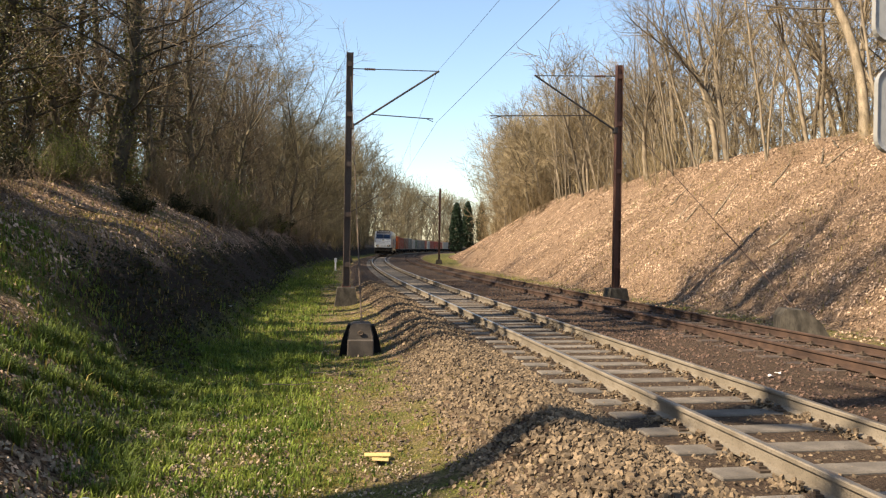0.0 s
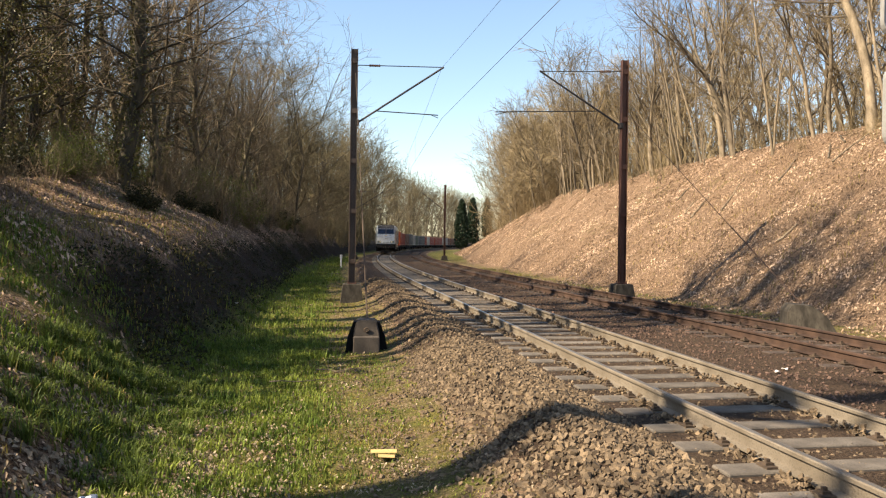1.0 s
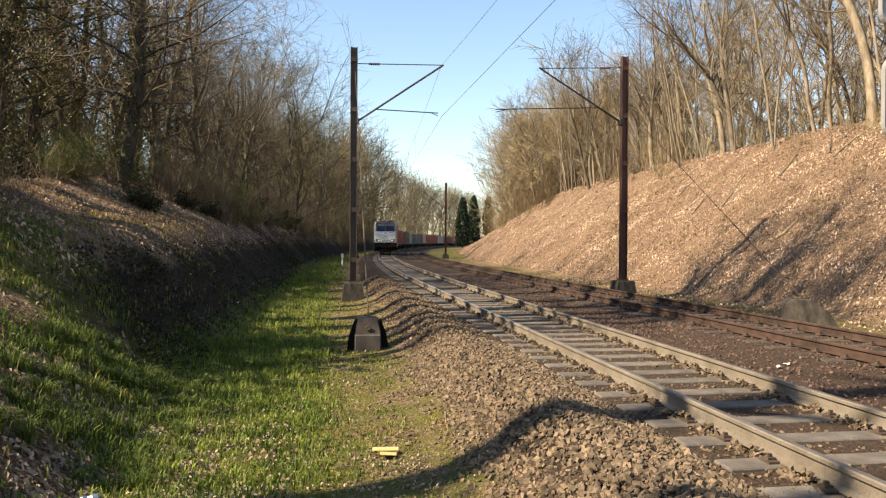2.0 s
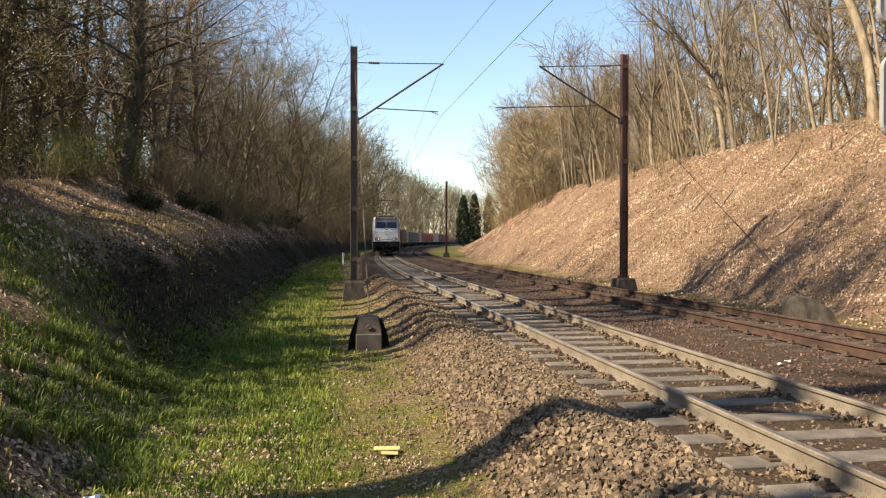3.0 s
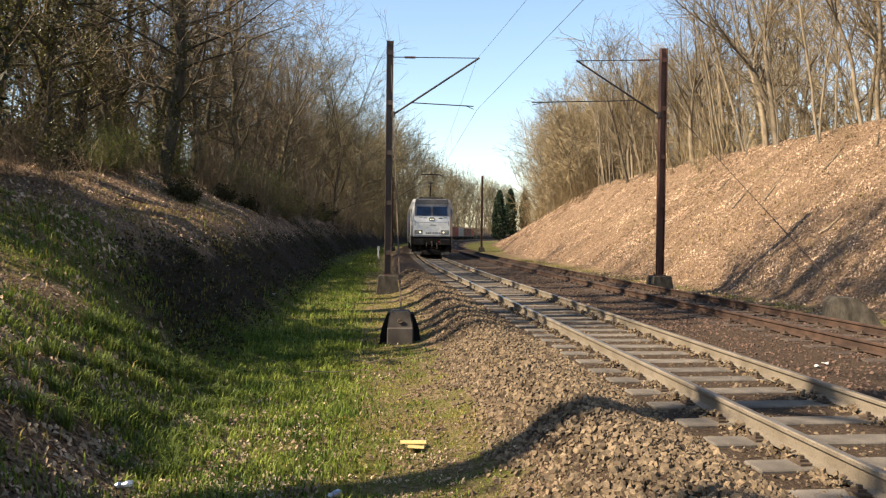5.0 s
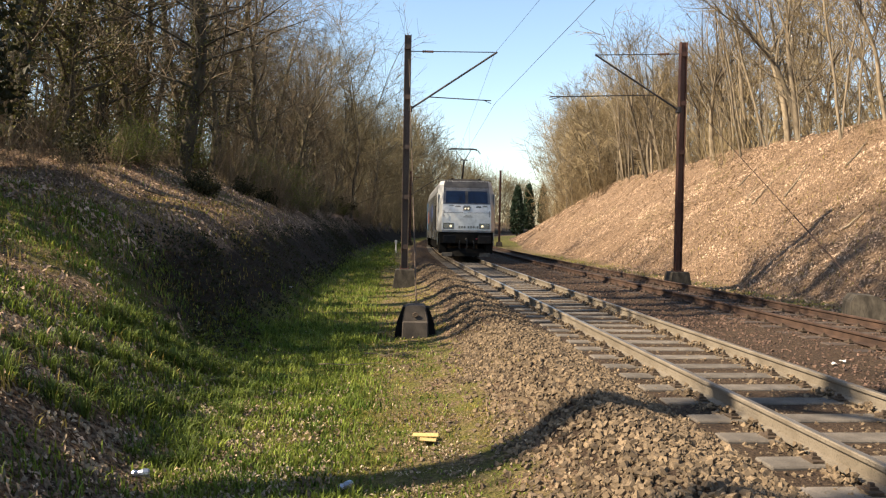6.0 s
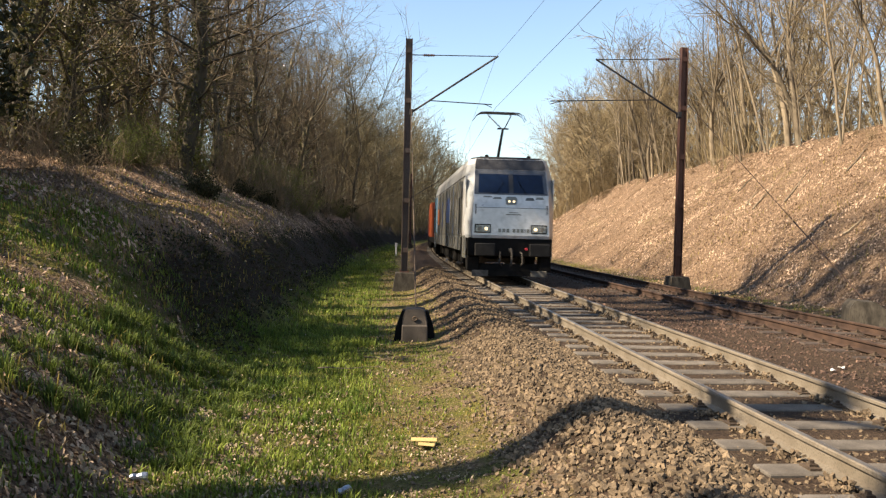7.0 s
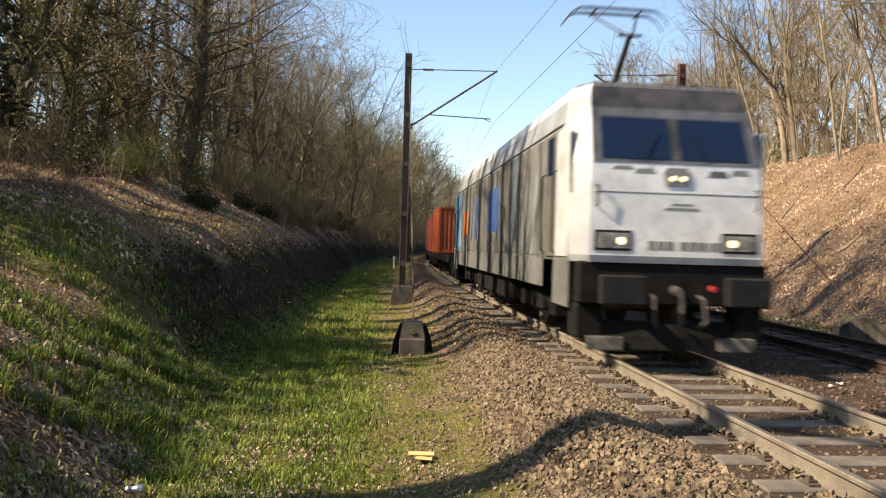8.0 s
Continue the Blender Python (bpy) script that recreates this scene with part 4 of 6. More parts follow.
            tube(bm, [(x, y, 4.08), (x, y, 4.30)], 0.055, 10)
            part("roof_insulator", bm, M_INSUL, root, "brown roof insulator")
    for y, raised in ((-5.75, True), (5.75, False)):
        build_pantograph(root, y, raised)
    return root


def build_pantograph(root, y, raised):
    bm = bmesh.new()
    for x in (-0.5, 0.5):
        box(bm, x - 0.03, x + 0.03, y - 0.75, y + 0.75, 4.20, 4.27, 0.008)
    for dy in (-0.7, 0.7):
        box(bm, -0.53, 0.53, y + dy - 0.03, y + dy + 0.03, 4.20, 4.27, 0.008)
    for dx in (-0.5, 0.5):
        for dy in (-0.7, 0.7):
            tube(bm, [(dx, y + dy, 4.02), (dx, y + dy, 4.2)], 0.045, 8)
    pan = part("pantograph", bm, M_ARM, root)
    zt = 6.02 if raised else 4.50
    knee = Vector((0, y - (0.75 if raised else 0.9), 5.32 if raised else 4.40))
    foot = Vector((0, y + 0.5, 4.25))
    bm = bmesh.new()
    tube(bm, [foot, knee], [0.06, 0.045], 8)
    part("lower_arm", bm, M_ARM, pan)
    head_y = y + 0.15
    bm = bmesh.new()
    for sx in (-1, 1):
        tube(bm, [knee + Vector((sx * 0.05, 0, 0)), (sx * 0.42, head_y, zt - 0.1)], 0.022, 6)
    tube(bm, [knee - Vector((0.2, 0, 0)), knee + Vector((0.2, 0, 0))], 0.03, 8)
    part("upper_arm", bm, M_ARM, pan)
    for dy in (-0.16, 0.16):
        bm = bmesh.new()
        pts = [(-0.98, zt - 0.28), (-0.86, zt - 0.10), (-0.7, zt - 0.01), (-0.5, zt), (0.5, zt), (0.7, zt - 0.01), (0.86, zt - 0.10), (0.98, zt - 0.28)]
        tube(bm, [(x, head_y + dy, z) for x, z in pts], [0.012, 0.014, 0.026, 0.03, 0.03, 0.026, 0.014, 0.012], 6)
        part("collector_bow", bm, M_ARM, pan)
    bm = bmesh.new()
    for sx in (-1, 1):
        tube(bm, [(sx * 0.42, head_y - 0.18, zt - 0.05), (sx * 0.42, head_y + 0.18, zt - 0.05)], 0.02, 6)
    part("head_carrier", bm, M_ARM, pan)


def build_wagon(length, loads, label):
    """Container flat wagon, its boxes fixed on it: loads are (start, length, colour, height)."""
    root = empty("container_wagon", label=label, category="freight wagon", group="freight train wagons")
    bm = bmesh.new()
    L = length / 2 - 0.6
    for sx in (-1, 1):
        box(bm, sx * 1.15 - 0.06, sx * 1.15 + 0.06, -L, L, 0.80, 1.14, 0.01)
    for y in np.linspace(-L + 0.1, L - 0.1, 9):
        box(bm, -1.1, 1.1, y - 0.09, y + 0.09, 0.92, 1.13, 0.01)
    box(bm, -0.2, 0.2, -L, L, 0.75, 1.1, 0.01)
    part("underframe", bm, M_UNDER, root)
    for e in (-1, 1):
        for sx in (-1, 1):
            bm = bmesh.new()
            tube(bm, [(sx * 0.875, e * L, 1.03), (sx * 0.875, e * (L + 0.52), 1.03), (sx * 0.875, e * (L + 0.53), 1.03), (sx * 0.875, e * (L + 0.6), 1.03)], [0.09, 0.09, 0.22, 0.22], 10)
            part("buffer", bm, M_UNDER, root)
        build_bogie(root, e * (L - 2.2), 1.8, 0.46)
    for start, ln, colour, hgt in loads:
        bm = bmesh.new()
        z0, z1 = 1.16, 1.16 + hgt
        y0, y1 = start, start + ln
        # corrugated walls
        n = max(int(ln / 0.28), 4)
        for sx in (-1, 1):
            pts = []
            for k in range(n):
                a = y0 + 0.12 + (ln - 0.24) * k / n
                w = (ln - 0.24) / n
                pts += [(sx * 1.215, a), (sx * 1.215, a + w * 0.35), (sx * 1.18, a + w * 0.5), (sx * 1.18, a + w * 0.85)]
            lo = [bm.verts.new((x, y, z0 + 0.12)) for x, y in pts]
            hi = [bm.verts.new((x, y, z1 - 0.10)) for x, y in pts]
            for k in range(len(pts) - 1):
                bm.faces.new((lo[k], lo[k + 1], hi[k + 1], hi[k]))
        for ye, sg in ((y0 + 0.05, 1), (y1 - 0.05, -1)):
            pts = []
            for k in range(9):
                a = -1.1 + 2.2 * k / 9
                pts += [(a, ye), (a + 0.085, ye), (a + 0.122, ye + sg * 0.035), (a + 0.207, ye + sg * 0.035)]
            lo = [bm.verts.new((x, y, z0 + 0.12)) for x, y in pts]
            hi = [bm.verts.new((x, y, z1 - 0.10)) for x, y in pts]
            for k in range(len(pts) - 1):
                bm.faces.new((lo[k], lo[k + 1], hi[k + 1], hi[k]))
        box(bm, -1.18, 1.18, y0 + 0.1, y1 - 0.1, z1 - 0.06, z1 - 0.02)
        bmesh.ops.recalc_face_normals(bm, faces=bm.faces)
        for sx in (-1, 1):
            for ye in (y0 + 0.08, y1 - 0.08):
                box(bm, sx * 1.16 - 0.06, sx * 1.16 + 0.06, ye - 0.08, ye + 0.08, z0, z1, 0.01)
            box(bm, sx * 1.19 - 0.03, sx * 1.19 + 0.03, y0 + 0.16, y1 - 0.16, z0, z0 + 0.14)
            box(bm, sx * 1.19 - 0.03, sx * 1.19 + 0.03, y0 + 0.16, y1 - 0.16, z1 - 0.12, z1)
        for ye in (y0 + 0.05, y1 - 0.05):
            box(bm, -1.1, 1.1, ye - 0.03, ye + 0.03, z0, z0 + 0.14)
            box(bm, -1.1, 1.1, ye - 0.03, ye + 0.03, z1 - 0.12, z1)
        part("container", bm, BOX_COLOURS[colour], root, colour + " corrugated steel container")
    return root


TRAIN = []          # thing, distance of its middle behind the train's front, half the bogie distance


def build_train():
    TRAIN.append((build_loco(), LEN / 2, 5.2))
    back = LEN
    loads = [(19.6, [(3.1, 6.0, "orange", 2.6)], "half-empty freight wagon with one orange corrugated container"),
             (19.6, [(-9.1, 12.1, "red", 2.45), (3.1, 6.0, "brown", 2.45)], "freight wagon with red and brown containers"),
             (19.6, [(-9.1, 6.0, "brown", 2.45), (-2.9, 12.1, "grey", 2.6)], "freight wagon with brown and grey containers"),
             (19.6, [(-9.1, 6.0, "white", 2.45), (-2.9, 6.0, "green", 2.45), (3.1, 6.0, "grey", 2.45)], "freight wagon with pale and green containers"),
             (19.6, [(-9.1, 12.1, "grey", 2.5), (3.1, 6.0, "red", 2.45)], "freight wagon with grey and red containers"),
             (19.6, [(-9.1, 6.0, "white", 2.45), (-2.9, 12.1, "red", 2.5)], "freight wagon with white and red containers"),
             (19.6, [(-9.1, 12.1, "red", 2.5), (3.1, 6.0, "red", 2.45)], "freight wagon with red containers"),
             (19.6, [(-9.1, 12.1, "white", 2.5), (3.1, 6.0, "brown", 2.45)], "freight wagon with white and brown containers"),
             (19.6, [(-9.1, 12.1, "brown", 2.5), (3.1, 6.0, "orange", 2.45)], "freight wagon with brown and orange containers")]
    for length, ld, label in loads:
        TRAIN.append((build_wagon(length, ld, label), back + length / 2, length / 2 - 2.8))
        back += length


build_train()
SPEED, S_LAST = 13.72, 10.15           # metres a second; where the buffers are at 8 s


def motions():
    def front(t):
        return S_LAST + SPEED * (8.0 - t)

    times = [i * 0.5 for i in range(17)]
    for thing, back, half in TRAIN:
        rows = []
        for t in times:
            s = front(t) + back
            a, b = at(s - half, 0), at(s + half, 0)
            d, mid = b - a, (a + b) / 2
            rows.append((t, pose(mid.x, mid.y, 0, 0, 0, -math.degrees(math.atan2(d.x, d.y)))))
        walk(thing, rows)
    for w in WHEELS[:12]:
        step = 1.3 * w["radius"] / SPEED
        place, n, rows = w.location.copy(), int(8.0 / step) + 2, []
        last = -1
        for i in range(n):
            t = min(round(i * step * FPS) / FPS, 8.0)
            if t <= last:
                continue
            last = t
            rows.append((t, pose(place.x, place.y, place.z, math.degrees(SPEED * t / w["radius"]))))
        walk(w, rows)


# ---------------------------------------------------------------- trees
def grow(rng, height, radius, trunk=0.6, forks=3, limbs=8, subs=7, twigs=5, tips=2, first=0.25, reach=0.35, rise=0.05, angle=(0.8, 1.25), bow=(0, 0), wobble=0.06, min_r=0.008, stout=(0.28, 0.5)):
    """A bare tree as rods of four orders: a trunk that forks, its limbs, their branches, and the twigs. bow: how the trunk leans over as it rises."""
    orders = [[], [], [], []]

    def rod(order, p, d, length, r0, r1, n, bend, lift, push=(0, 0)):
        pts, rad = [p], [r0]
        for i in range(n):
            d = (d + Vector((rng.gauss(0, bend) + push[0] / n, rng.gauss(0, bend) + push[1] / n, rng.gauss(0, bend * 0.6) + lift))).normalized()
            p = p + d * (length / n)
            pts.append(p)
            rad.append(r0 + (r1 - r0) * (i + 1) / n)
        orders[order].append((pts, rad))
        return pts, rad

    def spot(line_, f):
        pts, rad = line_
        x = f * (len(pts) - 1)
        i = min(int(x), len(pts) - 2)
        return pts[i].lerp(pts[i + 1], x - i), (pts[i + 1] - pts[i]).normalized(), rad[i]

    def aside(d, turn):
        side = Matrix.Rotation(rng.uniform(0, 2 * math.pi), 3, d) @ d.orthogonal().normalized()
        return d * math.cos(turn) + side * math.sin(turn)

    stem = rod(0, Vector((0, 0, -0.4)), Vector((-bow[0] * 0.4, -bow[1] * 0.4, 1)).normalized(), height * trunk, radius, radius * 0.68, 8, wobble * 0.8, 0.0, bow)
    starts = []
    for k in range(limbs):
        q, d, r = spot(stem, first + (1 - first) * (k + rng.random()) / limbs)
        starts.append((q, aside(d, rng.uniform(*angle)), height * reach * rng.uniform(0.6, 1.15), r * rng.uniform(*stout), rise))
    for k in range(forks):
        q, d, r = spot(stem, 1.0)
        starts.append((q, aside(d, rng.uniform(0.12, 0.55)), height * (1 - trunk) * rng.uniform(0.8, 1.15), r * rng.uniform(0.5, 0.8), rise * 0.5))
    for q, d, length, r, lift in starts:
        limb = rod(1, q, d, length, max(r, min_r * 2), min_r, 6 if min_r < 0.014 else 3, wobble * 2.0, lift)
        for k in range(max(2, round(subs * length / (height * 0.36)))):
            f = 0.18 + 0.82 * rng.random() ** 0.65
            q2, d2, r2 = spot(limb, f)
            l2 = length * (0.56 - 0.30 * f) * rng.uniform(0.7, 1.25)
            sub = rod(2, q2, aside(d2, rng.uniform(0.45, 1.05)), l2, max(r2 * 0.5, min_r), min_r * 0.7, 3 if min_r < 0.014 else 1, wobble * 2.4, 0.03)
            for _ in range(twigs):
                q3, d3, r3 = spot(sub, 0.15 + 0.85 * rng.random())
                twig = rod(3, q3, aside(d3, rng.uniform(0.45, 1.2)), max(l2, 0.7) * rng.uniform(0.25, 0.52), min_r * 0.8, min_r * 0.4, 1, 0.1, 0.04)
                for _ in range(tips):
                    q4, d4, r4 = spot(twig, rng.uniform(0.25, 0.95))
                    rod(3, q4, aside(d4, rng.uniform(0.35, 0.8)), (twig[0][-1] - twig[0][0]).length * rng.uniform(0.4, 0.7), min_r * 0.55, min_r * 0.3, 1, 0.1, 0.03)
    return orders


def rods_mesh(name, rods, sides, material, walls=None):
    """Tapering rods; walls: how many of the sides of each thin rod to build."""
    verts, faces = [], []
    walls = walls or sides
    ang = [(math.cos(2 * math.pi * k / sides), math.sin(2 * math.pi * k / sides)) for k in range(sides)]
    for pts, rad in rods:
        base = len(verts)
        for i, p in enumerate(pts):
            d = (pts[min(i + 1, len(pts) - 1)] - pts[max(i - 1, 0)])
            a = d.cross(Vector((0.31, 0.87, 0.13))).normalized()
            b = d.cross(a).normalized()
            for c, s_ in ang:
                verts.append(p + (a * c + b * s_) * rad[i])
        for i in range(len(pts) - 1):
            for k in range(walls):
                k2 = (k + 1) % sides
                faces.append((base + i * sides + k, base + i * sides + k2, base + (i + 1) * sides + k2, base + (i + 1) * sides + k))
    me = mesh_arrays(name, verts, faces, material)
    me.polygons.foreach_set("use_smooth", [True] * len(me.polygons))
    return me


def scatter_leaves(rng, centres, per, spread, size):
    """Small folded leaves round points: vertices and faces."""
    n = len(centres) * per
    c = np.repeat(np.asarray(centres, np.float64), per, 0) + rng.normal(0, spread, (n, 3))
    u = rng.normal(0, 1, (n, 3))
    u /= np.linalg.norm(u, axis=1, keepdims=True)
    w = np.cross(u, rng.normal(0, 1, (n, 3)))
    w /= np.linalg.norm(w, axis=1, keepdims=True)
    k = np.cross(u, w)
    sz = (size * rng.uniform(0.6, 1.3, n))[:, None]
    verts = np.stack([c - u * sz, c + w * sz * 0.55 + k * sz * 0.2, c + u * sz, c - w * sz * 0.55 + k * sz * 0.2], 1).reshape(-1, 3)
    faces = np.arange(n * 4).reshape(-1, 4)
    return verts, faces


class TreeKind:
    """Meshes of one tree, shared by all trees of its kind."""

    def __init__(self, seed, bark, twig, height, radius, ivy=0, crown_ivy=0, leaf=0.07, min_r=0.008, **more):
        rng = random.Random(seed)
        o = grow(rng, height, radius, min_r=min_r, **more)
        self.height = height
        near = min_r < 0.014
        self.trunk = rods_mesh("trunk", o[0], 8 if near else 5, bark)
        self.limbs = rods_mesh("limbs", o[1], 5 if near else 3, bark)
        self.twigs = rods_mesh("twigs", o[2] + o[3], 3, twig, 2)
        self.ivy = None
        nr = np.random.default_rng(seed)
        if ivy:
            pts, rad = o[0][0]
            cs = []
            for _ in range(ivy):
                f = rng.random() ** 0.8 * (len(pts) - 1.01)
                i = int(f)
                p = pts[i].lerp(pts[i + 1], f - i)
                a = rng.uniform(0, 6.28)
                r = rad[i] + 0.06
                cs.append(p + Vector((r * math.cos(a), r * math.sin(a), 0)))
            for _ in range(crown_ivy):
                lp = rng.choice(o[1])[0]
                cs.append(lp[rng.randrange(1, len(lp))])
            self.ivy = mesh_arrays("ivy", *scatter_leaves(nr, [tuple(c) for c in cs], 5, 0.16 if not crown_ivy else 0.24, leaf), M_IVY)

    def place(self, p, turn, scale, label, group, tilt=(0, 0)):
        root = empty("tree", pose(p.x, p.y, p.z, tilt[0], tilt[1], 0) @ pose(0, 0, 0, 0, 0, turn) @ Matrix.Scale(scale, 4), label=label, category="tree", group=group)
        shared("trunk", self.trunk, root)
        shared("limb_work", self.limbs, root)
        shared("crown", self.twigs, root)
        if self.ivy:
            shared("ivy", self.ivy, root)["label"] = "dark green ivy on the trunk"
        return root



# forked trees, slender poles and leaning ones of the sunlit bank
R_BROAD = [TreeKind(10, M_BARK_R, M_TWIG_R, 12.5, 0.15, trunk=0.5, forks=3, limbs=8, first=0.35, reach=0.30, rise=0.10, angle=(0.5, 1.0), bow=(0.10, 0.0), wobble=0.055),
           TreeKind(11, M_BARK_R, M_TWIG_R, 13.0, 0.19, trunk=0.42, forks=4, limbs=6, first=0.5, reach=0.34, rise=0.09, angle=(0.5, 1.1), bow=(0.0, 0.14), wobble=0.06),
           TreeKind(12, M_BARK_R, M_TWIG_R, 11.5, 0.12, trunk=0.55, forks=3, limbs=9, first=0.25, reach=0.32, rise=0.08, angle=(0.6, 1.2), bow=(-0.12, 0.05), wobble=0.07)]
R_POLE = [TreeKind(15, M_BARK_R, M_TWIG_R, 11.5, 0.075, trunk=0.72, forks=2, limbs=7, subs=5, twigs=4, tips=1, first=0.45, reach=0.22, rise=0.12, angle=(0.4, 0.9), bow=(0.12, 0.06), wobble=0.05),
          TreeKind(16, M_BARK_R, M_TWIG_R, 9.5, 0.055, trunk=0.75, forks=2, limbs=6, subs=5, twigs=4, tips=1, first=0.4, reach=0.24, rise=0.10, angle=(0.5, 1.0), bow=(-0.06, 0.14), wobble=0.06),
          TreeKind(17, M_BARK_R, M_TWIG_R, 7.0, 0.04, trunk=0.7, forks=2, limbs=7, subs=5, twigs=4, tips=1, first=0.3, reach=0.28, rise=0.08, angle=(0.6, 1.1), wobble=0.07)]
R_NEAR = R_BROAD + R_POLE + R_POLE
# the heavy pale trunk that leans out over the bank
R_LEANING = [TreeKind(19, M_BARK_R, M_TWIG_R, 15, 0.22, trunk=0.6, forks=3, limbs=6, first=0.62, reach=0.30, rise=0.07, bow=(0.46, -0.1), wobble=0.05, stout=(0.15, 0.3))]
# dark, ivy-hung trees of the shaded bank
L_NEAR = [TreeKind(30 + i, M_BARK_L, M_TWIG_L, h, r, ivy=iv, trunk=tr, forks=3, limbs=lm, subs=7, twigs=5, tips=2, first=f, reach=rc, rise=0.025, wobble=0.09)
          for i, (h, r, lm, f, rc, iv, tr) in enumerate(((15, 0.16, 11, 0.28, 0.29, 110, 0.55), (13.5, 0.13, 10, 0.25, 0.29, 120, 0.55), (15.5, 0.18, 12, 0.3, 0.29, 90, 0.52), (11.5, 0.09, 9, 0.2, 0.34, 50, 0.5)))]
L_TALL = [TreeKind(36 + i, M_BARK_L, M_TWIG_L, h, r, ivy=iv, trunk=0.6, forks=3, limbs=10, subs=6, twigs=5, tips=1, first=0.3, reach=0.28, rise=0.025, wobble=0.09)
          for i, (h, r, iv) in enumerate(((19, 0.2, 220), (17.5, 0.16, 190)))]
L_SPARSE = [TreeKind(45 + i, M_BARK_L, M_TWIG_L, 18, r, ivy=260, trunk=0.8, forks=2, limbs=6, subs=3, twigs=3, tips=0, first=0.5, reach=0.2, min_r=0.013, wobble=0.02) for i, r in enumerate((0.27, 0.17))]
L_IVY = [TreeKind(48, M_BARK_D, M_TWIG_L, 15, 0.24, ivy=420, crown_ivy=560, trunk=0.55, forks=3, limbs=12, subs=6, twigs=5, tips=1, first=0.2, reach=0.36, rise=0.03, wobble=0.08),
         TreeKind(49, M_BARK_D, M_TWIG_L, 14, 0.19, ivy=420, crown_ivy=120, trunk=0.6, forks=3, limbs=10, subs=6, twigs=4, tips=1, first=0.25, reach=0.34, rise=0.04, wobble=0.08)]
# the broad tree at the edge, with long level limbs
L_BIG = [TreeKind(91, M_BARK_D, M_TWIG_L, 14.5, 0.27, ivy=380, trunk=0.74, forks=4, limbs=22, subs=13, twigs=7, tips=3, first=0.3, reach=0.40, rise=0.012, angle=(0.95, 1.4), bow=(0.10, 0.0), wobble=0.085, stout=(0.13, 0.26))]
# slender stems out of view behind the verge, added to stripe it with shade
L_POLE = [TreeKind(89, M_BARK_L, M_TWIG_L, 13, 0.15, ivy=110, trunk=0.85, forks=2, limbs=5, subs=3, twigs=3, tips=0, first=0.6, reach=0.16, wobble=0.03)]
# very tall unseen trees behind the verge, added to shade the far bank; big crown leaves thicken that shade
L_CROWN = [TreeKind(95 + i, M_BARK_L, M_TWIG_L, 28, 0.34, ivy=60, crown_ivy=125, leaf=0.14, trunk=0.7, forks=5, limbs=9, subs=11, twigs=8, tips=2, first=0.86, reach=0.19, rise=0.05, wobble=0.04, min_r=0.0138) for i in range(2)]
FAR_KINDS = {}
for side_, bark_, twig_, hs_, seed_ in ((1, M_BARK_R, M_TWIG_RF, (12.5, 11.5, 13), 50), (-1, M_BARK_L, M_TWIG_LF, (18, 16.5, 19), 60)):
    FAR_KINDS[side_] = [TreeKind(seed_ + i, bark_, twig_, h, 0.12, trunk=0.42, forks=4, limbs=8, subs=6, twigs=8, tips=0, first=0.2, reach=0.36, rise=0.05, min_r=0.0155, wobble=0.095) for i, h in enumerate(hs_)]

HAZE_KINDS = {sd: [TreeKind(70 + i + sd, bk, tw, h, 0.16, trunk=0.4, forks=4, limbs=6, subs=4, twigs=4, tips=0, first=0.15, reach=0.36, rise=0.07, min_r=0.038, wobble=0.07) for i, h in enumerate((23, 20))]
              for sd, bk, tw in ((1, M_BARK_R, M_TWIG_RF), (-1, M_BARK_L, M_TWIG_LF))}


def mesh_data(me):
    v = np.empty(len(me.vertices) * 3, np.float32)
    me.vertices.foreach_get("co", v)
    f = np.empty(len(me.loops), np.int32)
    me.loops.foreach_get("vertex_index", f)
    return v.reshape(-1, 3), f.reshape(-1, 4)


def join_copies(name, copies, material):
    """One mesh of many placed copies: (mesh, pose)."""
    vs, fs, base = [], [], 0
    cache = {}
    for me, m in copies:
        if me.name not in cache:
            cache[me.name] = mesh_data(me)
        v, f = cache[me.name]
        mm = np.array(m)
        vs.append(v @ mm[:3, :3].T + mm[:3, 3])
        fs.append(f + base)
        base += len(v)
    return mesh_arrays(name, np.concatenate(vs), np.concatenate(fs), material)


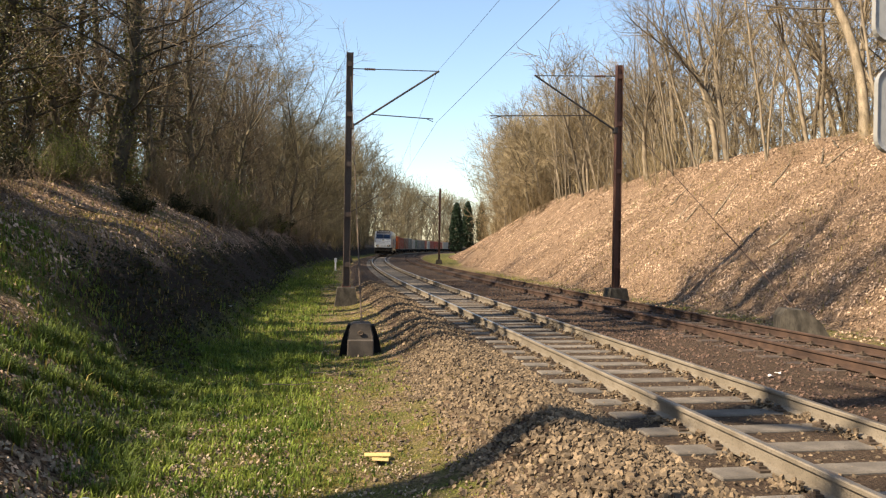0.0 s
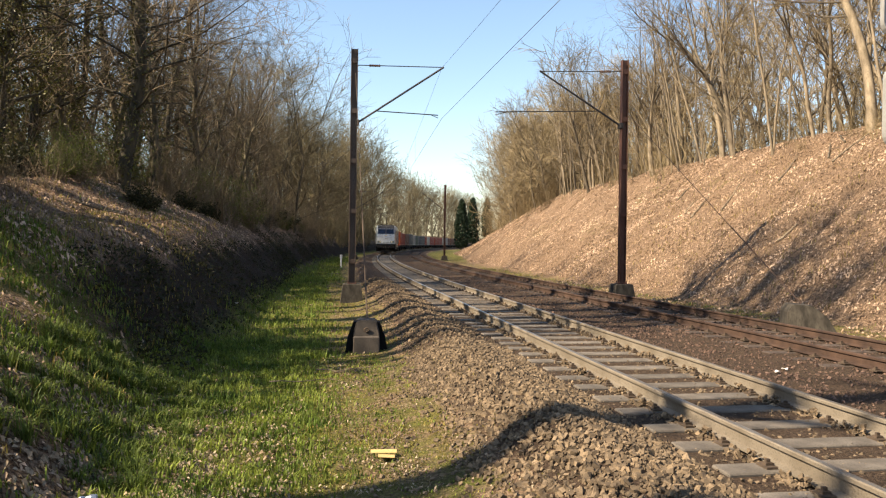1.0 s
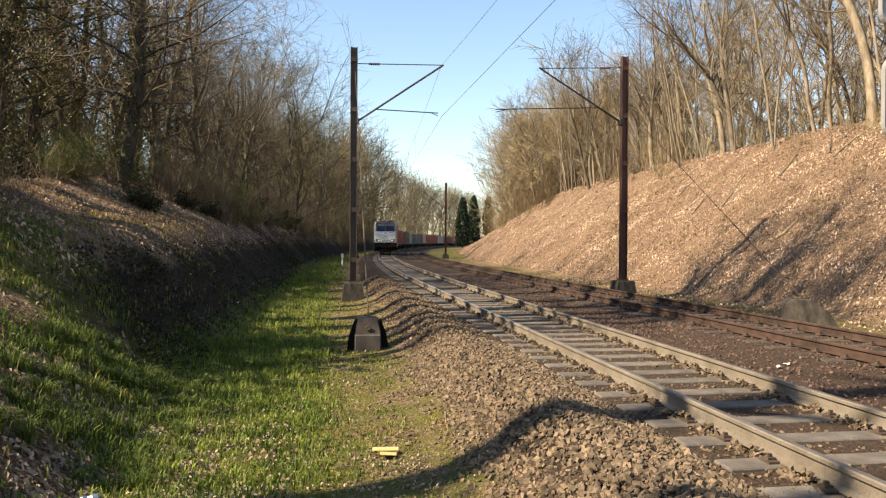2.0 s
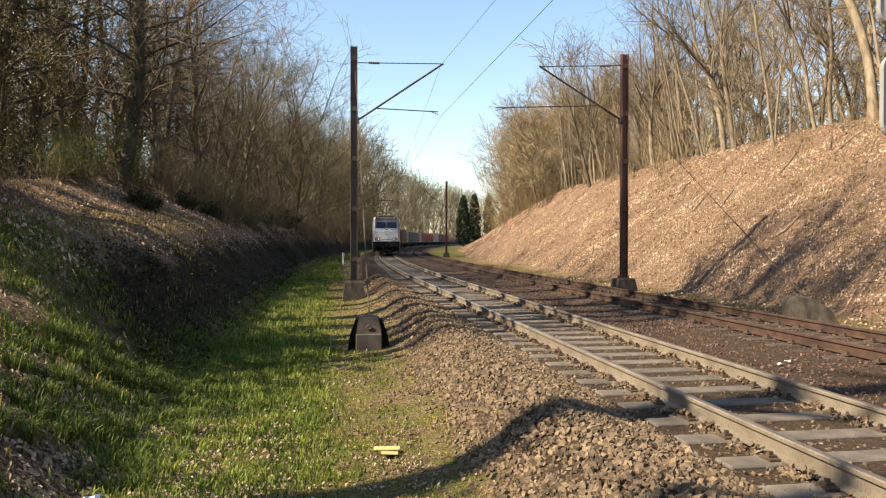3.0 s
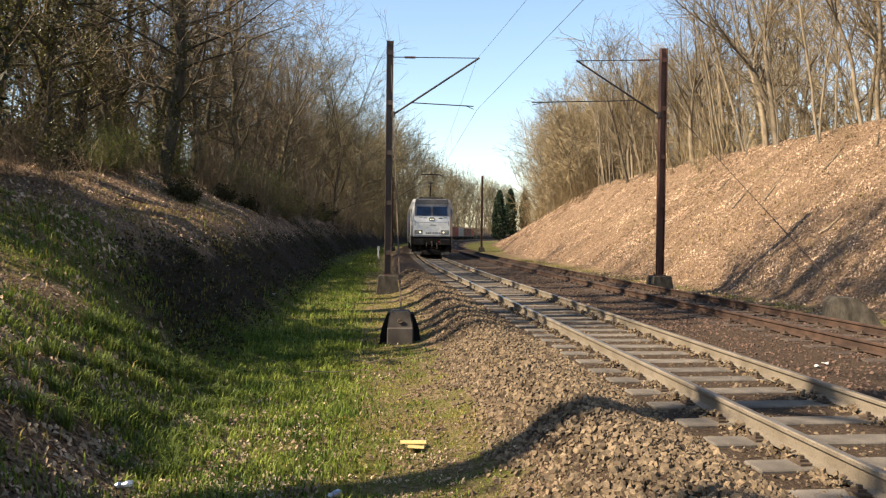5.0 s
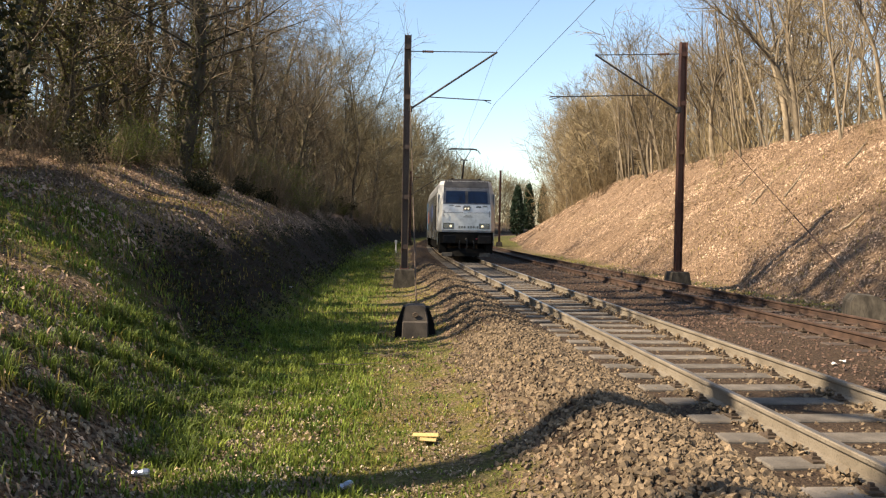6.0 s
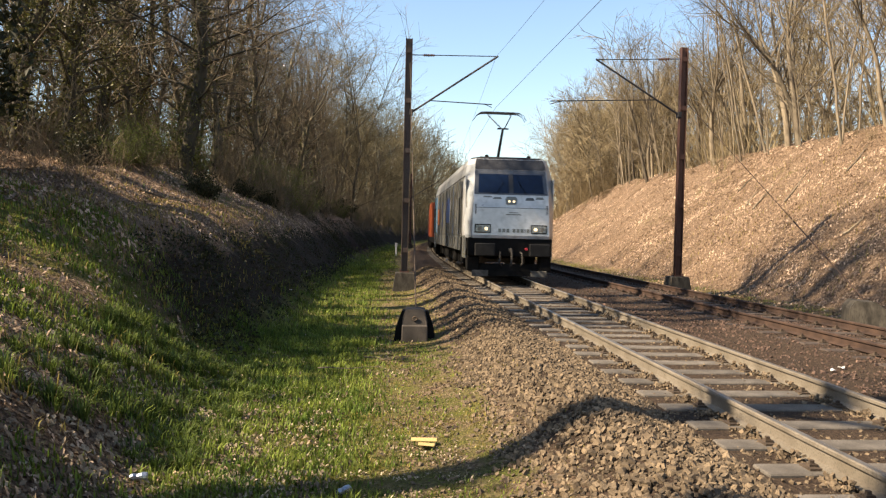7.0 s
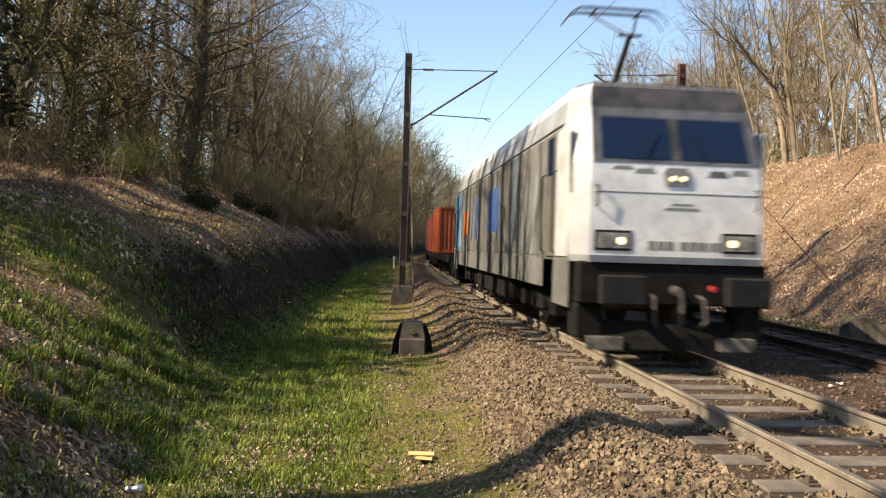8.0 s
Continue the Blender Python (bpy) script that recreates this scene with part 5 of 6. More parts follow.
def plant_trees():
    rng = random.Random(77)
    placed = []

    def free(p, gap):
        if any((p - q).length < gap for q in placed):
            return False
        placed.append(p)
        return True

    right = "slender bare tree with pale sunlit bark on the bank"
    left = "bare dark-barked woodland tree on the shaded bank"
    # the broad dark tree at the edge of the shaded bank, its ivy-hung neighbours, and unseen ones added to shade the
    # foreground, verge and far bank
    for x, y, kind, turn, sc, tilt in ((-12.2, 27.8, L_BIG[0], 0, 1.0, (0, 7)), (-9.6, 1.9, L_SPARSE[0], 215, 1.1, (-8.5, 0)), (-9.0, 0.65, L_SPARSE[1], 50, 0.62, (0, 0)), (-12.6, 9.3, L_SPARSE[1], 200, 1.0, (0, 0)), (-13.6, 10.4, L_SPARSE[1], 20, 1.1, (0, 0)),
                                       (-13.0, 7.9, L_POLE[0], 30, 1.0, (0, 2)), (-13.2, 10.2, L_POLE[0], 100, 1.1, (2, 0)), (-13.4, 11.9, L_POLE[0], 200, 0.95, (0, 3)), (-13.2, 13.2, L_POLE[0], 280, 1.05, (-2, 0)), (-13.6, 15.0, L_POLE[0], 340, 1.0, (0, 0)), (-14.2, 17.2, L_POLE[0], 70, 1.1, (0, 2)),
                                       (-15.2, 10.6, L_CROWN[0], 140, 0.86, (0, 0)), (-15.0, 15.2, L_CROWN[1], 250, 0.92, (0, 0)), (-15.6, 13.0, L_CROWN[0], 20, 0.88, (0, 0)), (-15.4, 22.4, L_IVY[1], 10, 1.05, (2, -2)),
                                       (-15.6, 18.8, L_CROWN[1], 120, 0.95, (0, 1)), (-17.4, 22.6, L_IVY[1], 200, 1.05, (1, 0)), (-15.6, 25.6, L_IVY[0], 300, 0.95, (0, 2)), 
                                       (-16.6, 29.5, L_IVY[1], 80, 1.0, (0, -2)), (-14.3, 31.5, L_TALL[1], 160, 0.9, (0, 3)), (-18.6, 33.0, L_IVY[0], 215, 0.9, (0, 0))):
        s, o = coords(x, y)
        p = Vector((x, y, ground_z(s, o) - 0.05))
        placed.append(p)
        kind.place(p, turn, sc, "broad dark bare tree with spreading limbs on the bank" if kind in L_BIG + L_SPARSE + L_CROWN else "ivy-clad bare woodland tree", "woodland trees on the shaded bank", tilt)
    for x, y, kind, turn, sc, tilt in ((18.2, 31.4, R_LEANING[0], 175, 1.0, (0, -8)), (16.9, 43.0, R_BROAD[0], 170, 1.05, (0, -12)), (17.1, 43.6, R_BROAD[1], 60, 0.9, (0, -10)), (16.3, 36.4, R_POLE[0], 20, 1.0, (3, -9)),
                                       (16.5, 36.8, R_POLE[1], 190, 1.0, (-3, 4)), (14.9, 52.5, R_BROAD[1], 200, 1.0, (0, -9))):
        s, o = coords(x, y)
        p = Vector((x, y, ground_z(s, o) - 0.05))
        placed.append(p)
        kind.place(p, turn, sc, "heavy pale trunk leaning out over the sunlit bank" if kind in R_LEANING else right, "trees on the sunlit bank", tilt)
    for side, zones in ((1, ((8, 78, 17.8, 21.5, 200, 1.15, R_NEAR), (12, 80, 20.5, 34, 60, 2.4, R_BROAD))),
                        (-1, ((31, 62, 13.4, 20, 34, 1.7, L_TALL), (33, 42, 12.6, 16, 16, 1.5, L_NEAR), (40, 80, 11.4, 17, 64, 1.7, L_NEAR), (24, 60, 17, 36, 42, 2.6, L_TALL + L_IVY[1:]), (40, 95, 17, 34, 26, 3.0, L_TALL)))):
        for s0, s1, o0, o1, tries, gap, kinds in zones:
            for _ in range(tries):
                s, o = rng.uniform(s0, s1), side * rng.uniform(o0, o1)
                p = at(s, o, ground_z(s, o) - 0.05)
                if not free(p, gap):
                    continue
                k = rng.choice(kinds)
                k.place(p, rng.uniform(0, 360), rng.uniform(0.8, 1.15) * (0.8 if -12.4 < o < 0 and s > 45 else 1), right if side > 0 else left, "trees on the sunlit bank" if side > 0 else "woodland trees on the shaded bank",
                        (rng.uniform(-4, 4), (-rng.uniform(2, 14) if side > 0 else rng.uniform(-7, 0))))
    for side, zones in ((1, ((72, 112, 18.0, 30, 130, 1.4), (98, 112, 17.6, 30, 40, 1.7), (110, 130, 19.8, 32, 44, 1.7), (128, 178, 21, 34, 60, 2.0), (190, 400, 22, 45, 40, 4.0), (5, 130, 26, 60, 110, 2.8), (16, 90, 21, 34, 60, 1.9))), (-1, ((75, 200, 8.6, 24, 170, 1.8), (180, 400, 7.5, 20, 120, 2.6), (34, 95, 17, 42, 55, 2.0), (36, 130, 36, 60, 34, 3.2), (150, 420, 9, 60, 120, 2.8)))):
        trunks, limbs, twigs = [], [], []
        for s0, s1, o0, o1, tries, gap in zones:
            for _ in range(tries):
                s, o = rng.uniform(s0, s1), side * rng.uniform(o0, o1)
                p = at(s, o, ground_z(s, o) - 0.05)
                if not free(p, gap):
                    continue
                k = rng.choice((HAZE_KINDS if s > 150 or abs(o) > 34 else FAR_KINDS)[side])
                m = pose(p.x, p.y, p.z, rng.uniform(-4, 4), -rng.uniform(0, 5) * side, 0) @ pose(0, 0, 0, 0, 0, rng.uniform(0, 360)) @ Matrix.Scale(rng.uniform(0.85, 1.15), 4)
                trunks.append((k.trunk, m))
                limbs.append((k.limbs, m))
                twigs.append((k.twigs, m))
        woods = empty("woodland", label="distant bare woodland along the cutting" + (" in sunlight" if side > 0 else " in half shade"), category="woodland", kind="stuff")
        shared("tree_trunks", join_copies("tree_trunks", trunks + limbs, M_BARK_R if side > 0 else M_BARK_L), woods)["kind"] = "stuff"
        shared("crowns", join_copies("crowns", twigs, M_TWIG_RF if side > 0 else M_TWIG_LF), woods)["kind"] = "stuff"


plant_trees()


# ---------------------------------------------------------------- shrubs
class ShrubKind:
    def __init__(self, seed, height, stems, twig, leaf, leaves, size):
        rng = random.Random(seed)
        rods, tips = [], []
        for _ in range(stems):
            a, tilt = rng.uniform(0, 6.28), rng.uniform(0.05, 0.75)
            p = Vector((rng.gauss(0, 0.25), rng.gauss(0, 0.25), -0.1))
            d = Vector((math.cos(a) * tilt, math.sin(a) * tilt, 1)).normalized()
            ln, r = height * rng.uniform(0.5, 1.1), rng.uniform(0.010, 0.018)
            pts, rad = [p], [r]
            for i in range(4):
                d = (d + Vector((rng.gauss(0, 0.14), rng.gauss(0, 0.14), rng.gauss(0, 0.1)))).normalized()
                p = p + d * ln / 4
                pts.append(p)
                rad.append(r * (1 - 0.2 * (i + 1)))
            rods.append((pts, rad))
            for i in range(1, 5):
                for _ in range(2):
                    e = (d + Vector((rng.gauss(0, 0.7), rng.gauss(0, 0.7), rng.gauss(0.1, 0.4)))).normalized()
                    q = pts[i]
                    l2 = ln * rng.uniform(0.15, 0.35)
                    rods.append(([q, q + e * l2 + Vector((0, 0, -0.05))], [0.007, 0.003]))
                    tips += [q + e * l2 * 0.5, q + e * l2]
        self.twigs = rods_mesh("shrub_twigs", rods, 3, twig, 2)
        self.leaf = None
        if leaves:
            self.leaf = mesh_arrays("shrub_leaves", *scatter_leaves(np.random.default_rng(seed), [tuple(t) for t in tips], leaves, 0.09, size), leaf)

    def place(self, p, turn, scale, label):
        root = empty("shrub", pose(p.x, p.y, p.z, 0, 0, turn) @ Matrix.Scale(scale, 4), label=label, category="shrub", group="shrubs on the banks")
        shared("twig_mass", self.twigs, root)["kind"] = "stuff"
        if self.leaf:
            shared("foliage", self.leaf, root)["kind"] = "stuff"


def plant_shrubs():
    bare = [ShrubKind(101 + i, h, 22, M_TWIG_L, None, 0, 0) for i, h in enumerate((2.6, 3.6))]
    tan = [ShrubKind(105 + i, h, 19, M_TWIG_R, None, 0, 0) for i, h in enumerate((2.2, 3.2))]
    green = [ShrubKind(111 + i, h, 26, M_TWIG_L, M_BUSH, 4, 0.045) for i, h in enumerate((1.8, 2.6))]
    olive = [ShrubKind(115 + i, h, 18, M_TWIG_L, M_IVY, 2, 0.10) for i, h in enumerate((1.9, 2.6))]
    dark = [ShrubKind(121 + i, h, 24, M_TWIG_L, M_BRAMBLE, 4, 0.065) for i, h in enumerate((0.75, 1.0))]
    shade_shrub = [ShrubKind(131, 2.3, 26, M_TWIG_L, M_BRAMBLE, 10, 0.08)]
    rng = random.Random(9)
    # Leafy shrubs past the left edge of view, added to cast shade on the verge.
    for x, y, sc in ((-12.0, 8.95, 1.9), (-12.1, 9.9, 1.9), (-11.9, 10.9, 1.8), (-9.6, 10.9, 0.95), (-9.8, 11.8, 1.05), (-10.5, 12.5, 1.15), (-11.4, 13.7, 1.4), (-12.1, 14.9, 1.5)):
        s, o = coords(x, y)
        shade_shrub[0].place(Vector((x, y, ground_z(s, o) - 0.05)), x * 40, sc, "unseen evergreen shrub added to shade the verge")

    def scatter(n, s0, s1, o0, o1, kinds, label, lo=0.8, hi=1.25):
        for _ in range(n):
            s, o = s0 + (s1 - s0) * rng.random() ** 1.3, rng.uniform(o0, o1)
            p = at(s, o, ground_z(s, o) - 0.05)
            rng.choice(kinds).place(p, rng.uniform(0, 360), rng.uniform(lo, hi), label)

    # Bare shrubs out of view, added to dapple the near bank with shade.
    for x, y, k in ((-10.6, 7.0, 1), (-11.5, 9.2, 1), (-8.2, 4.6, 0), (-10.2, 5.2, 1), (-12.2, 8.0, 0)):
        s, o = coords(x, y)
        bare[k].place(Vector((x, y, ground_z(s, o) - 0.05)), rng.uniform(0, 360), rng.uniform(0.8, 1.1), "dense leafless brown shrub on the bank")
    # Olive shrubs out of view, added to shade the near corner and the terrace.
    for x, y, sc in ((-9.6, 2.5, 1.0), (-19.4, 22.6, 1.8)):
        s, o = coords(x, y)
        olive[int(x * 7) % 2].place(Vector((x, y, ground_z(s, o) - 0.05)), rng.uniform(0, 360), sc, "unseen olive shrub added to shade the bank")
    for side, kinds, zones in ((-1, bare, ((90, 200, 7.6, 14, 44), (200, 400, 6.5, 20, 40))), (1, tan, ((110, 180, 19, 24, 12), (190, 400, 20, 30, 16), (8, 130, 26, 55, 40), (14, 110, 21, 27, 46)))):
        copies = []
        for s0, s1, o0, o1, n in zones:
            for _ in range(n):
                s, o = rng.uniform(s0, s1), side * rng.uniform(o0, o1)
                p = at(s, o, ground_z(s, o) - 0.05)
                copies.append((rng.choice(kinds).twigs, pose(p.x, p.y, p.z, 0, 0, rng.uniform(0, 360)) @ Matrix.Scale(rng.uniform(1.5, 2.8), 4)))
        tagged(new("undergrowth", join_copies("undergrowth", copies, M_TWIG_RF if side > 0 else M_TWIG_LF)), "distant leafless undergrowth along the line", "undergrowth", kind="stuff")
    scatter(34, 19, 36, -15.5, -11.6, bare, "low leafless brown scrub on the crest of the bank", 0.16, 0.42)
    scatter(9, 24, 34, -14.5, -11.8, green, "fresh green spring shrub under the trees", 0.4, 0.7)
    scatter(12, 30, 75, -13.5, -11.2, bare, "dense leafless brown shrub on the bank", 0.9, 1.4)
    scatter(22, 70, 150, -11.5, -7.5, bare, "dense leafless brown shrub on the bank", 1.1, 1.8)
    scatter(30, 28, 80, -15.0, -10.6, green, "fresh green spring shrub under the trees", 0.5, 0.95)
    scatter(6, 27, 38, -11.2, -9.7, dark, "dark evergreen bramble mound at the edge of the bank", 0.5, 0.8)
    scatter(8, 24, 60, -20, -13, dark, "dark evergreen bramble mound under the trees", 0.7, 1.1)
    scatter(36, 24, 62, -38, -19, olive, "olive green shrub deep under the trees", 0.9, 1.7)
    scatter(12, 27, 62, -19, -15, olive, "dark olive evergreen shrub along the top of the bank", 0.6, 1.05)
    scatter(6, 46, 85, -12.4, -9.8, dark, "dark evergreen bramble mound at the edge of the bank", 0.9, 1.5)
    scatter(14, 34, 85, -12.6, -9.6, bare, "dense leafless brown shrub on the bank", 0.6, 1.0)
    scatter(22, 36, 92, -12.2, -8.8, bare, "dense leafless brown shrub on the bank", 0.6, 1.1)
    scatter(16, 38, 92, -12.0, -9.0, green, "fresh green spring shrub under the trees", 0.5, 0.9)
    scatter(12, 14, 40, -18.5, -14.5, bare, "dense leafless brown shrub on the bank", 0.7, 1.0)
    scatter(16, 18, 80, -30, -16, bare, "dense leafless brown shrub under the trees", 1.0, 1.7)
    scatter(14, 40, 120, 15.5, 19.5, tan, "tan leafless shrub at the top of the bank", 0.9, 1.5)
    scatter(30, 14, 90, 20, 32, tan, "tan leafless shrub at the top of the bank", 0.8, 1.2)
    scatter(26, 9, 80, 17.2, 18.8, tan, "low tan leafless scrub at the lip of the bank", 0.22, 0.5)
    scatter(16, 88, 150, 17.5, 20, tan, "tan leafless shrub at the top of the bank", 1.3, 2.2)


plant_shrubs()


def build_cypress(s, o, height, width):
    """Dense dark column of foliage on a short trunk."""
    p = at(s, o, ground_z(s, o) - 0.1)
    root = empty("cypress", pose(p.x, p.y, p.z), label="tall dark green columnar conifer beside the line", category="conifer", group="dark conifers far down the line")
    bm = bmesh.new()
    tube(bm, [(0, 0, -0.2), (0, 0, height * 0.6)], [0.2, 0.05], 7)
    part("trunk", bm, M_BARK_L, root)
    nr = np.random.default_rng(int(s * 7 + o))
    z = nr.uniform(0.05, 1, 900) ** 0.9
    r = width / 2 * np.clip(np.minimum(z * 6 + 0.3, (1 - z) ** 0.6 * 1.5), 0, 1) * nr.uniform(0.55, 1.05, 900)
    a = nr.uniform(0, 6.283, 900)
    cs = np.stack([r * np.cos(a), r * np.sin(a), z * height], 1)
    shared("crown", mesh_arrays("crown", *scatter_leaves(nr, cs, 7, 0.13, 0.22), M_CYPRESS), root)


for s_, o_, h_, w_ in ((168, 13.4, 11.6, 3.0), (176, 16.0, 11.4, 2.9), (190, 19.6, 10.4, 2.6)):
    build_cypress(s_, o_, h_, w_)


# ---------------------------------------------------------------- ground cover, as joined stuff
def on_ground(s, o, lift=0.0):
    return np.array([at(a, b, ground_z(a, b) + lift) for a, b in zip(s, o)])


def stuff(name, me, label, category):
    return tagged(new(name, me), label, category, kind="stuff")


def stones(name, seed, zones, material, label, heaps=0):
    """Angular ballast stones: eight-cornered lumps, each of its own shape."""
    nr = np.random.default_rng(seed)
    corner = np.array([(x, y, z) for z in (-1, 1) for y in (-1, 1) for x in (-1, 1)], np.float64)
    quads = np.array([(0, 2, 3, 1), (4, 5, 7, 6), (0, 1, 5, 4), (2, 6, 7, 3), (0, 4, 6, 2), (1, 3, 7, 5)])
    s, o, r, up = [], [], [], []
    for s0, s1, o0, o1, n, lo, hi, lift in zones:
        s.append(s0 + (s1 - s0) * nr.random(n) ** 1.35)
        wave = np.array([noise.noise(Vector((v * 0.5, 2.0, 0))) + 0.5 * noise.noise(Vector((v * 1.7, 5.0, 0))) for v in s[-1]])
        u = nr.random(n)
        o.append(o0 + (o1 - o0) * u + (1 - u) * (0.35 * wave + nr.normal(0, 0.12, n)) * (o0 < -2.5))
        r.append(nr.uniform(lo, hi, n))
        up.append(np.full(n, lift))
    for i in range(heaps):
        s.append(-4.0 + 0.664 * (i // 2 + 10) + 0.22 + nr.normal(0, 0.085, 14))
        o.append((-1 if i % 2 else 1) * GAUGE - 0.125 + nr.normal(0, 0.035, 14))
        r.append(nr.uniform(0.012, 0.028, 14))
        up.append(nr.uniform(0.02, 0.085, 14))
    s, o, r, up = map(np.concatenate, (s, o, r, up))
    c = on_ground(s, o)
    c[:, 2] += r * 0.35 + up
    n = len(s)
    v = corner[None] * nr.uniform(0.45, 1.05, (n, 8, 3)) * nr.uniform(0.5, 1.25, (n, 1, 3))
    q = nr.normal(0, 1, (n, 4))
    q /= np.linalg.norm(q, axis=1, keepdims=True)
    w, x, y, z = q.T
    rot = np.stack([1 - 2 * (y * y + z * z), 2 * (x * y - z * w), 2 * (x * z + y * w), 2 * (x * y + z * w), 1 - 2 * (x * x + z * z), 2 * (y * z - x * w),
                    2 * (x * z - y * w), 2 * (y * z + x * w), 1 - 2 * (x * x + y * y)], 1).reshape(n, 3, 3)
    v = np.einsum("nij,nkj->nki", rot, v * r[:, None, None]) + c[:, None]
    f = (quads[None] + np.arange(n)[:, None, None] * 8).reshape(-1, 4)
    stuff(name, mesh_arrays(name, v.reshape(-1, 3), f, material), label, "ballast")


stones("ballast_stones", 1, ((-5, 3, -3.0, -1.35, 2600, 0.011, 0.031, 0.0), (-5, 3, -1.35, 1.35, 1500, 0.010, 0.027, 0.0), (2.5, 13, -3.0, -1.35, 12500, 0.010, 0.031, 0.0), (10, 34, -3.0, -1.35, 6000, 0.012, 0.030, 0.0), (2.5, 13, -4.0, -2.8, 500, 0.012, 0.03, 0.0),
                             (2.5, 26, -1.35, 1.35, 4300, 0.008, 0.025, -0.008), (2.5, 13, -1.75, -1.35, 1100, 0.009, 0.025, 0.0), (2.5, 13, -1.4, -0.95, 420, 0.006, 0.016, 0.012), (2.5, 18, -0.96, -0.82, 900, 0.012, 0.03, 0.0), (2.5, 18, 0.55, 0.70, 700, 0.012, 0.03, 0.0), (2.5, 14, 0.80, 0.95, 300, 0.012, 0.03, 0.0)), M_STONE, "loose sunlit brown ballast stones", 60)
stones("rusty_ballast_stones", 2, ((-4, 3, 1.35, 5.8, 1500, 0.01, 0.028, 0.0), (3, 16, 1.35, 5.8, 5600, 0.008, 0.025, 0.0), (14, 40, 1.35, 5.8, 2800, 0.011, 0.03, 0.0), (4, 30, 5.6, 6.6, 1200, 0.016, 0.036, 0.0)), M_STONE_B, "rust-stained reddish ballast stones")


def blades(name, seed, zones, material, label):
    nr = np.random.default_rng(seed)
    s, o, h = [], [], []
    for s0, s1, o0, o1, n, lo, hi in zones:
        m = int(n * 1.6)
        a, b = s0 + (s1 - s0) * nr.random(m) ** 1.5, nr.uniform(o0, o1, m)
        keep = np.array([noise.noise(Vector((x * 1.1, y * 1.3, 7.0 + seed))) + 0.75 * noise.noise(Vector((x * 4.2, y * 4.6, seed))) for x, y in zip(a, b)])
        bare = np.array([litter_corner(x, y) + 0.75 * gully(x, y) for x, y in zip(a, b)])
        idx = np.argsort(-(1.5 * keep - 0.9 * bare + nr.normal(0, 0.17, m)))[:n]
        s.append(a[idx])
        o.append(b[idx] + nr.normal(0, 0.22, n) + 0.45 * np.array([noise.noise(Vector((x * 0.35, 4.0, seed))) for x in a[idx]]))
        h.append(nr.uniform(lo, hi, n) * (0.6 + 0.9 * np.clip(keep[idx] + 0.3, 0, 1.3)))
    s, o, h = map(np.concatenate, (s, o, h))
    c = on_ground(s, o, -0.01)
    n = len(s)
    a = nr.uniform(0, 6.283, n)
    d = np.stack([np.cos(a), np.sin(a), 0 * a], 1)
    side = np.stack([-np.sin(a), np.cos(a), 0 * a], 1)
    w = (0.0034 + 0.0048 * nr.random(n))[:, None] * (1 + 0.03 * s)[:, None]
    lean = nr.uniform(0.1, 0.75, n)[:, None]
    H = h[:, None]
    up = np.array([0, 0, 1.0])
    mid, tip = c + up * H * 0.55 + d * H * lean * 0.3, c + up * H * (1 - 0.35 * lean) + d * H * lean
    v = np.stack([c - side * w, c + side * w, mid - side * w * 0.8, mid + side * w * 0.8, tip], 1).reshape(-1, 3)
    f = (np.array([(0, 1, 3), (0, 3, 2), (2, 3, 4)])[None] + np.arange(n)[:, None, None] * 5).reshape(-1, 3)
    stuff(name, mesh_arrays(name, v, f, material), label, "grass")


blades("grass", 11, ((-4, 4, -6.3, -4.4, 4500, 0.035, 0.13), (3.5, 16, -6.9, -4.4, 36000, 0.03, 0.14), (3.5, 16, -4.9, -3.3, 9000, 0.02, 0.06), (14, 45, -6.7, -4.4, 11000, 0.07, 0.18), (40, 100, -6.9, -3.9, 5000, 0.10, 0.22), (14, 45, -4.6, -3.6, 1200, 0.04, 0.1), (8.5, 14, -10.2, -7.2, 10000, 0.04, 0.13), (4, 9, -8.6, -5.6, 3500, 0.03, 0.11), (12, 34, -13, -8.4, 900, 0.05, 0.16), (6, 60, 6.6, 8.8, 1800, 0.04, 0.11)),
       M_GRASS, "fresh green grass on the verge")
def tussocks(seed, n, s0, s1, o0, o1):
    """Dark tufts of long arching grass at the foot of the near bank."""
    nr = np.random.default_rng(seed)
    cs, co = nr.uniform(s0, s1, n), nr.uniform(o0, o1, n)
    per = 60
    a, d = nr.uniform(0, 6.283, n * per), 0.10 * nr.random(n * per) ** 0.7
    c = on_ground(np.repeat(cs, per) + d * np.sin(a), np.repeat(co, per) + d * np.cos(a), -0.01)
    out = np.stack([np.cos(a), np.sin(a), 0 * a], 1)
    side = np.stack([-np.sin(a), np.cos(a), 0 * a], 1) * 0.0055
    H = (np.repeat(nr.uniform(0.12, 0.27, n), per) * nr.uniform(0.6, 1.1, n * per))[:, None]
    lean = nr.uniform(0.25, 0.95, n * per)[:, None]
    up = np.array([0, 0, 1.0])
    mid, tip = c + up * H * 0.65 + out * H * lean * 0.35, c + up * H * (1 - 0.45 * lean) + out * H * lean
    v = np.stack([c - side, c + side, mid - side * 0.8, mid + side * 0.8, tip], 1).reshape(-1, 3)
    f = (np.array([(0, 1, 3), (0, 3, 2), (2, 3, 4)])[None] + np.arange(n * per)[:, None, None] * 5).reshape(-1, 3)
    stuff("tussock_grass", mesh_arrays("tussock_grass", v, f, M_TUFT), "long dark green grass tufts at the foot of the bank", "grass")


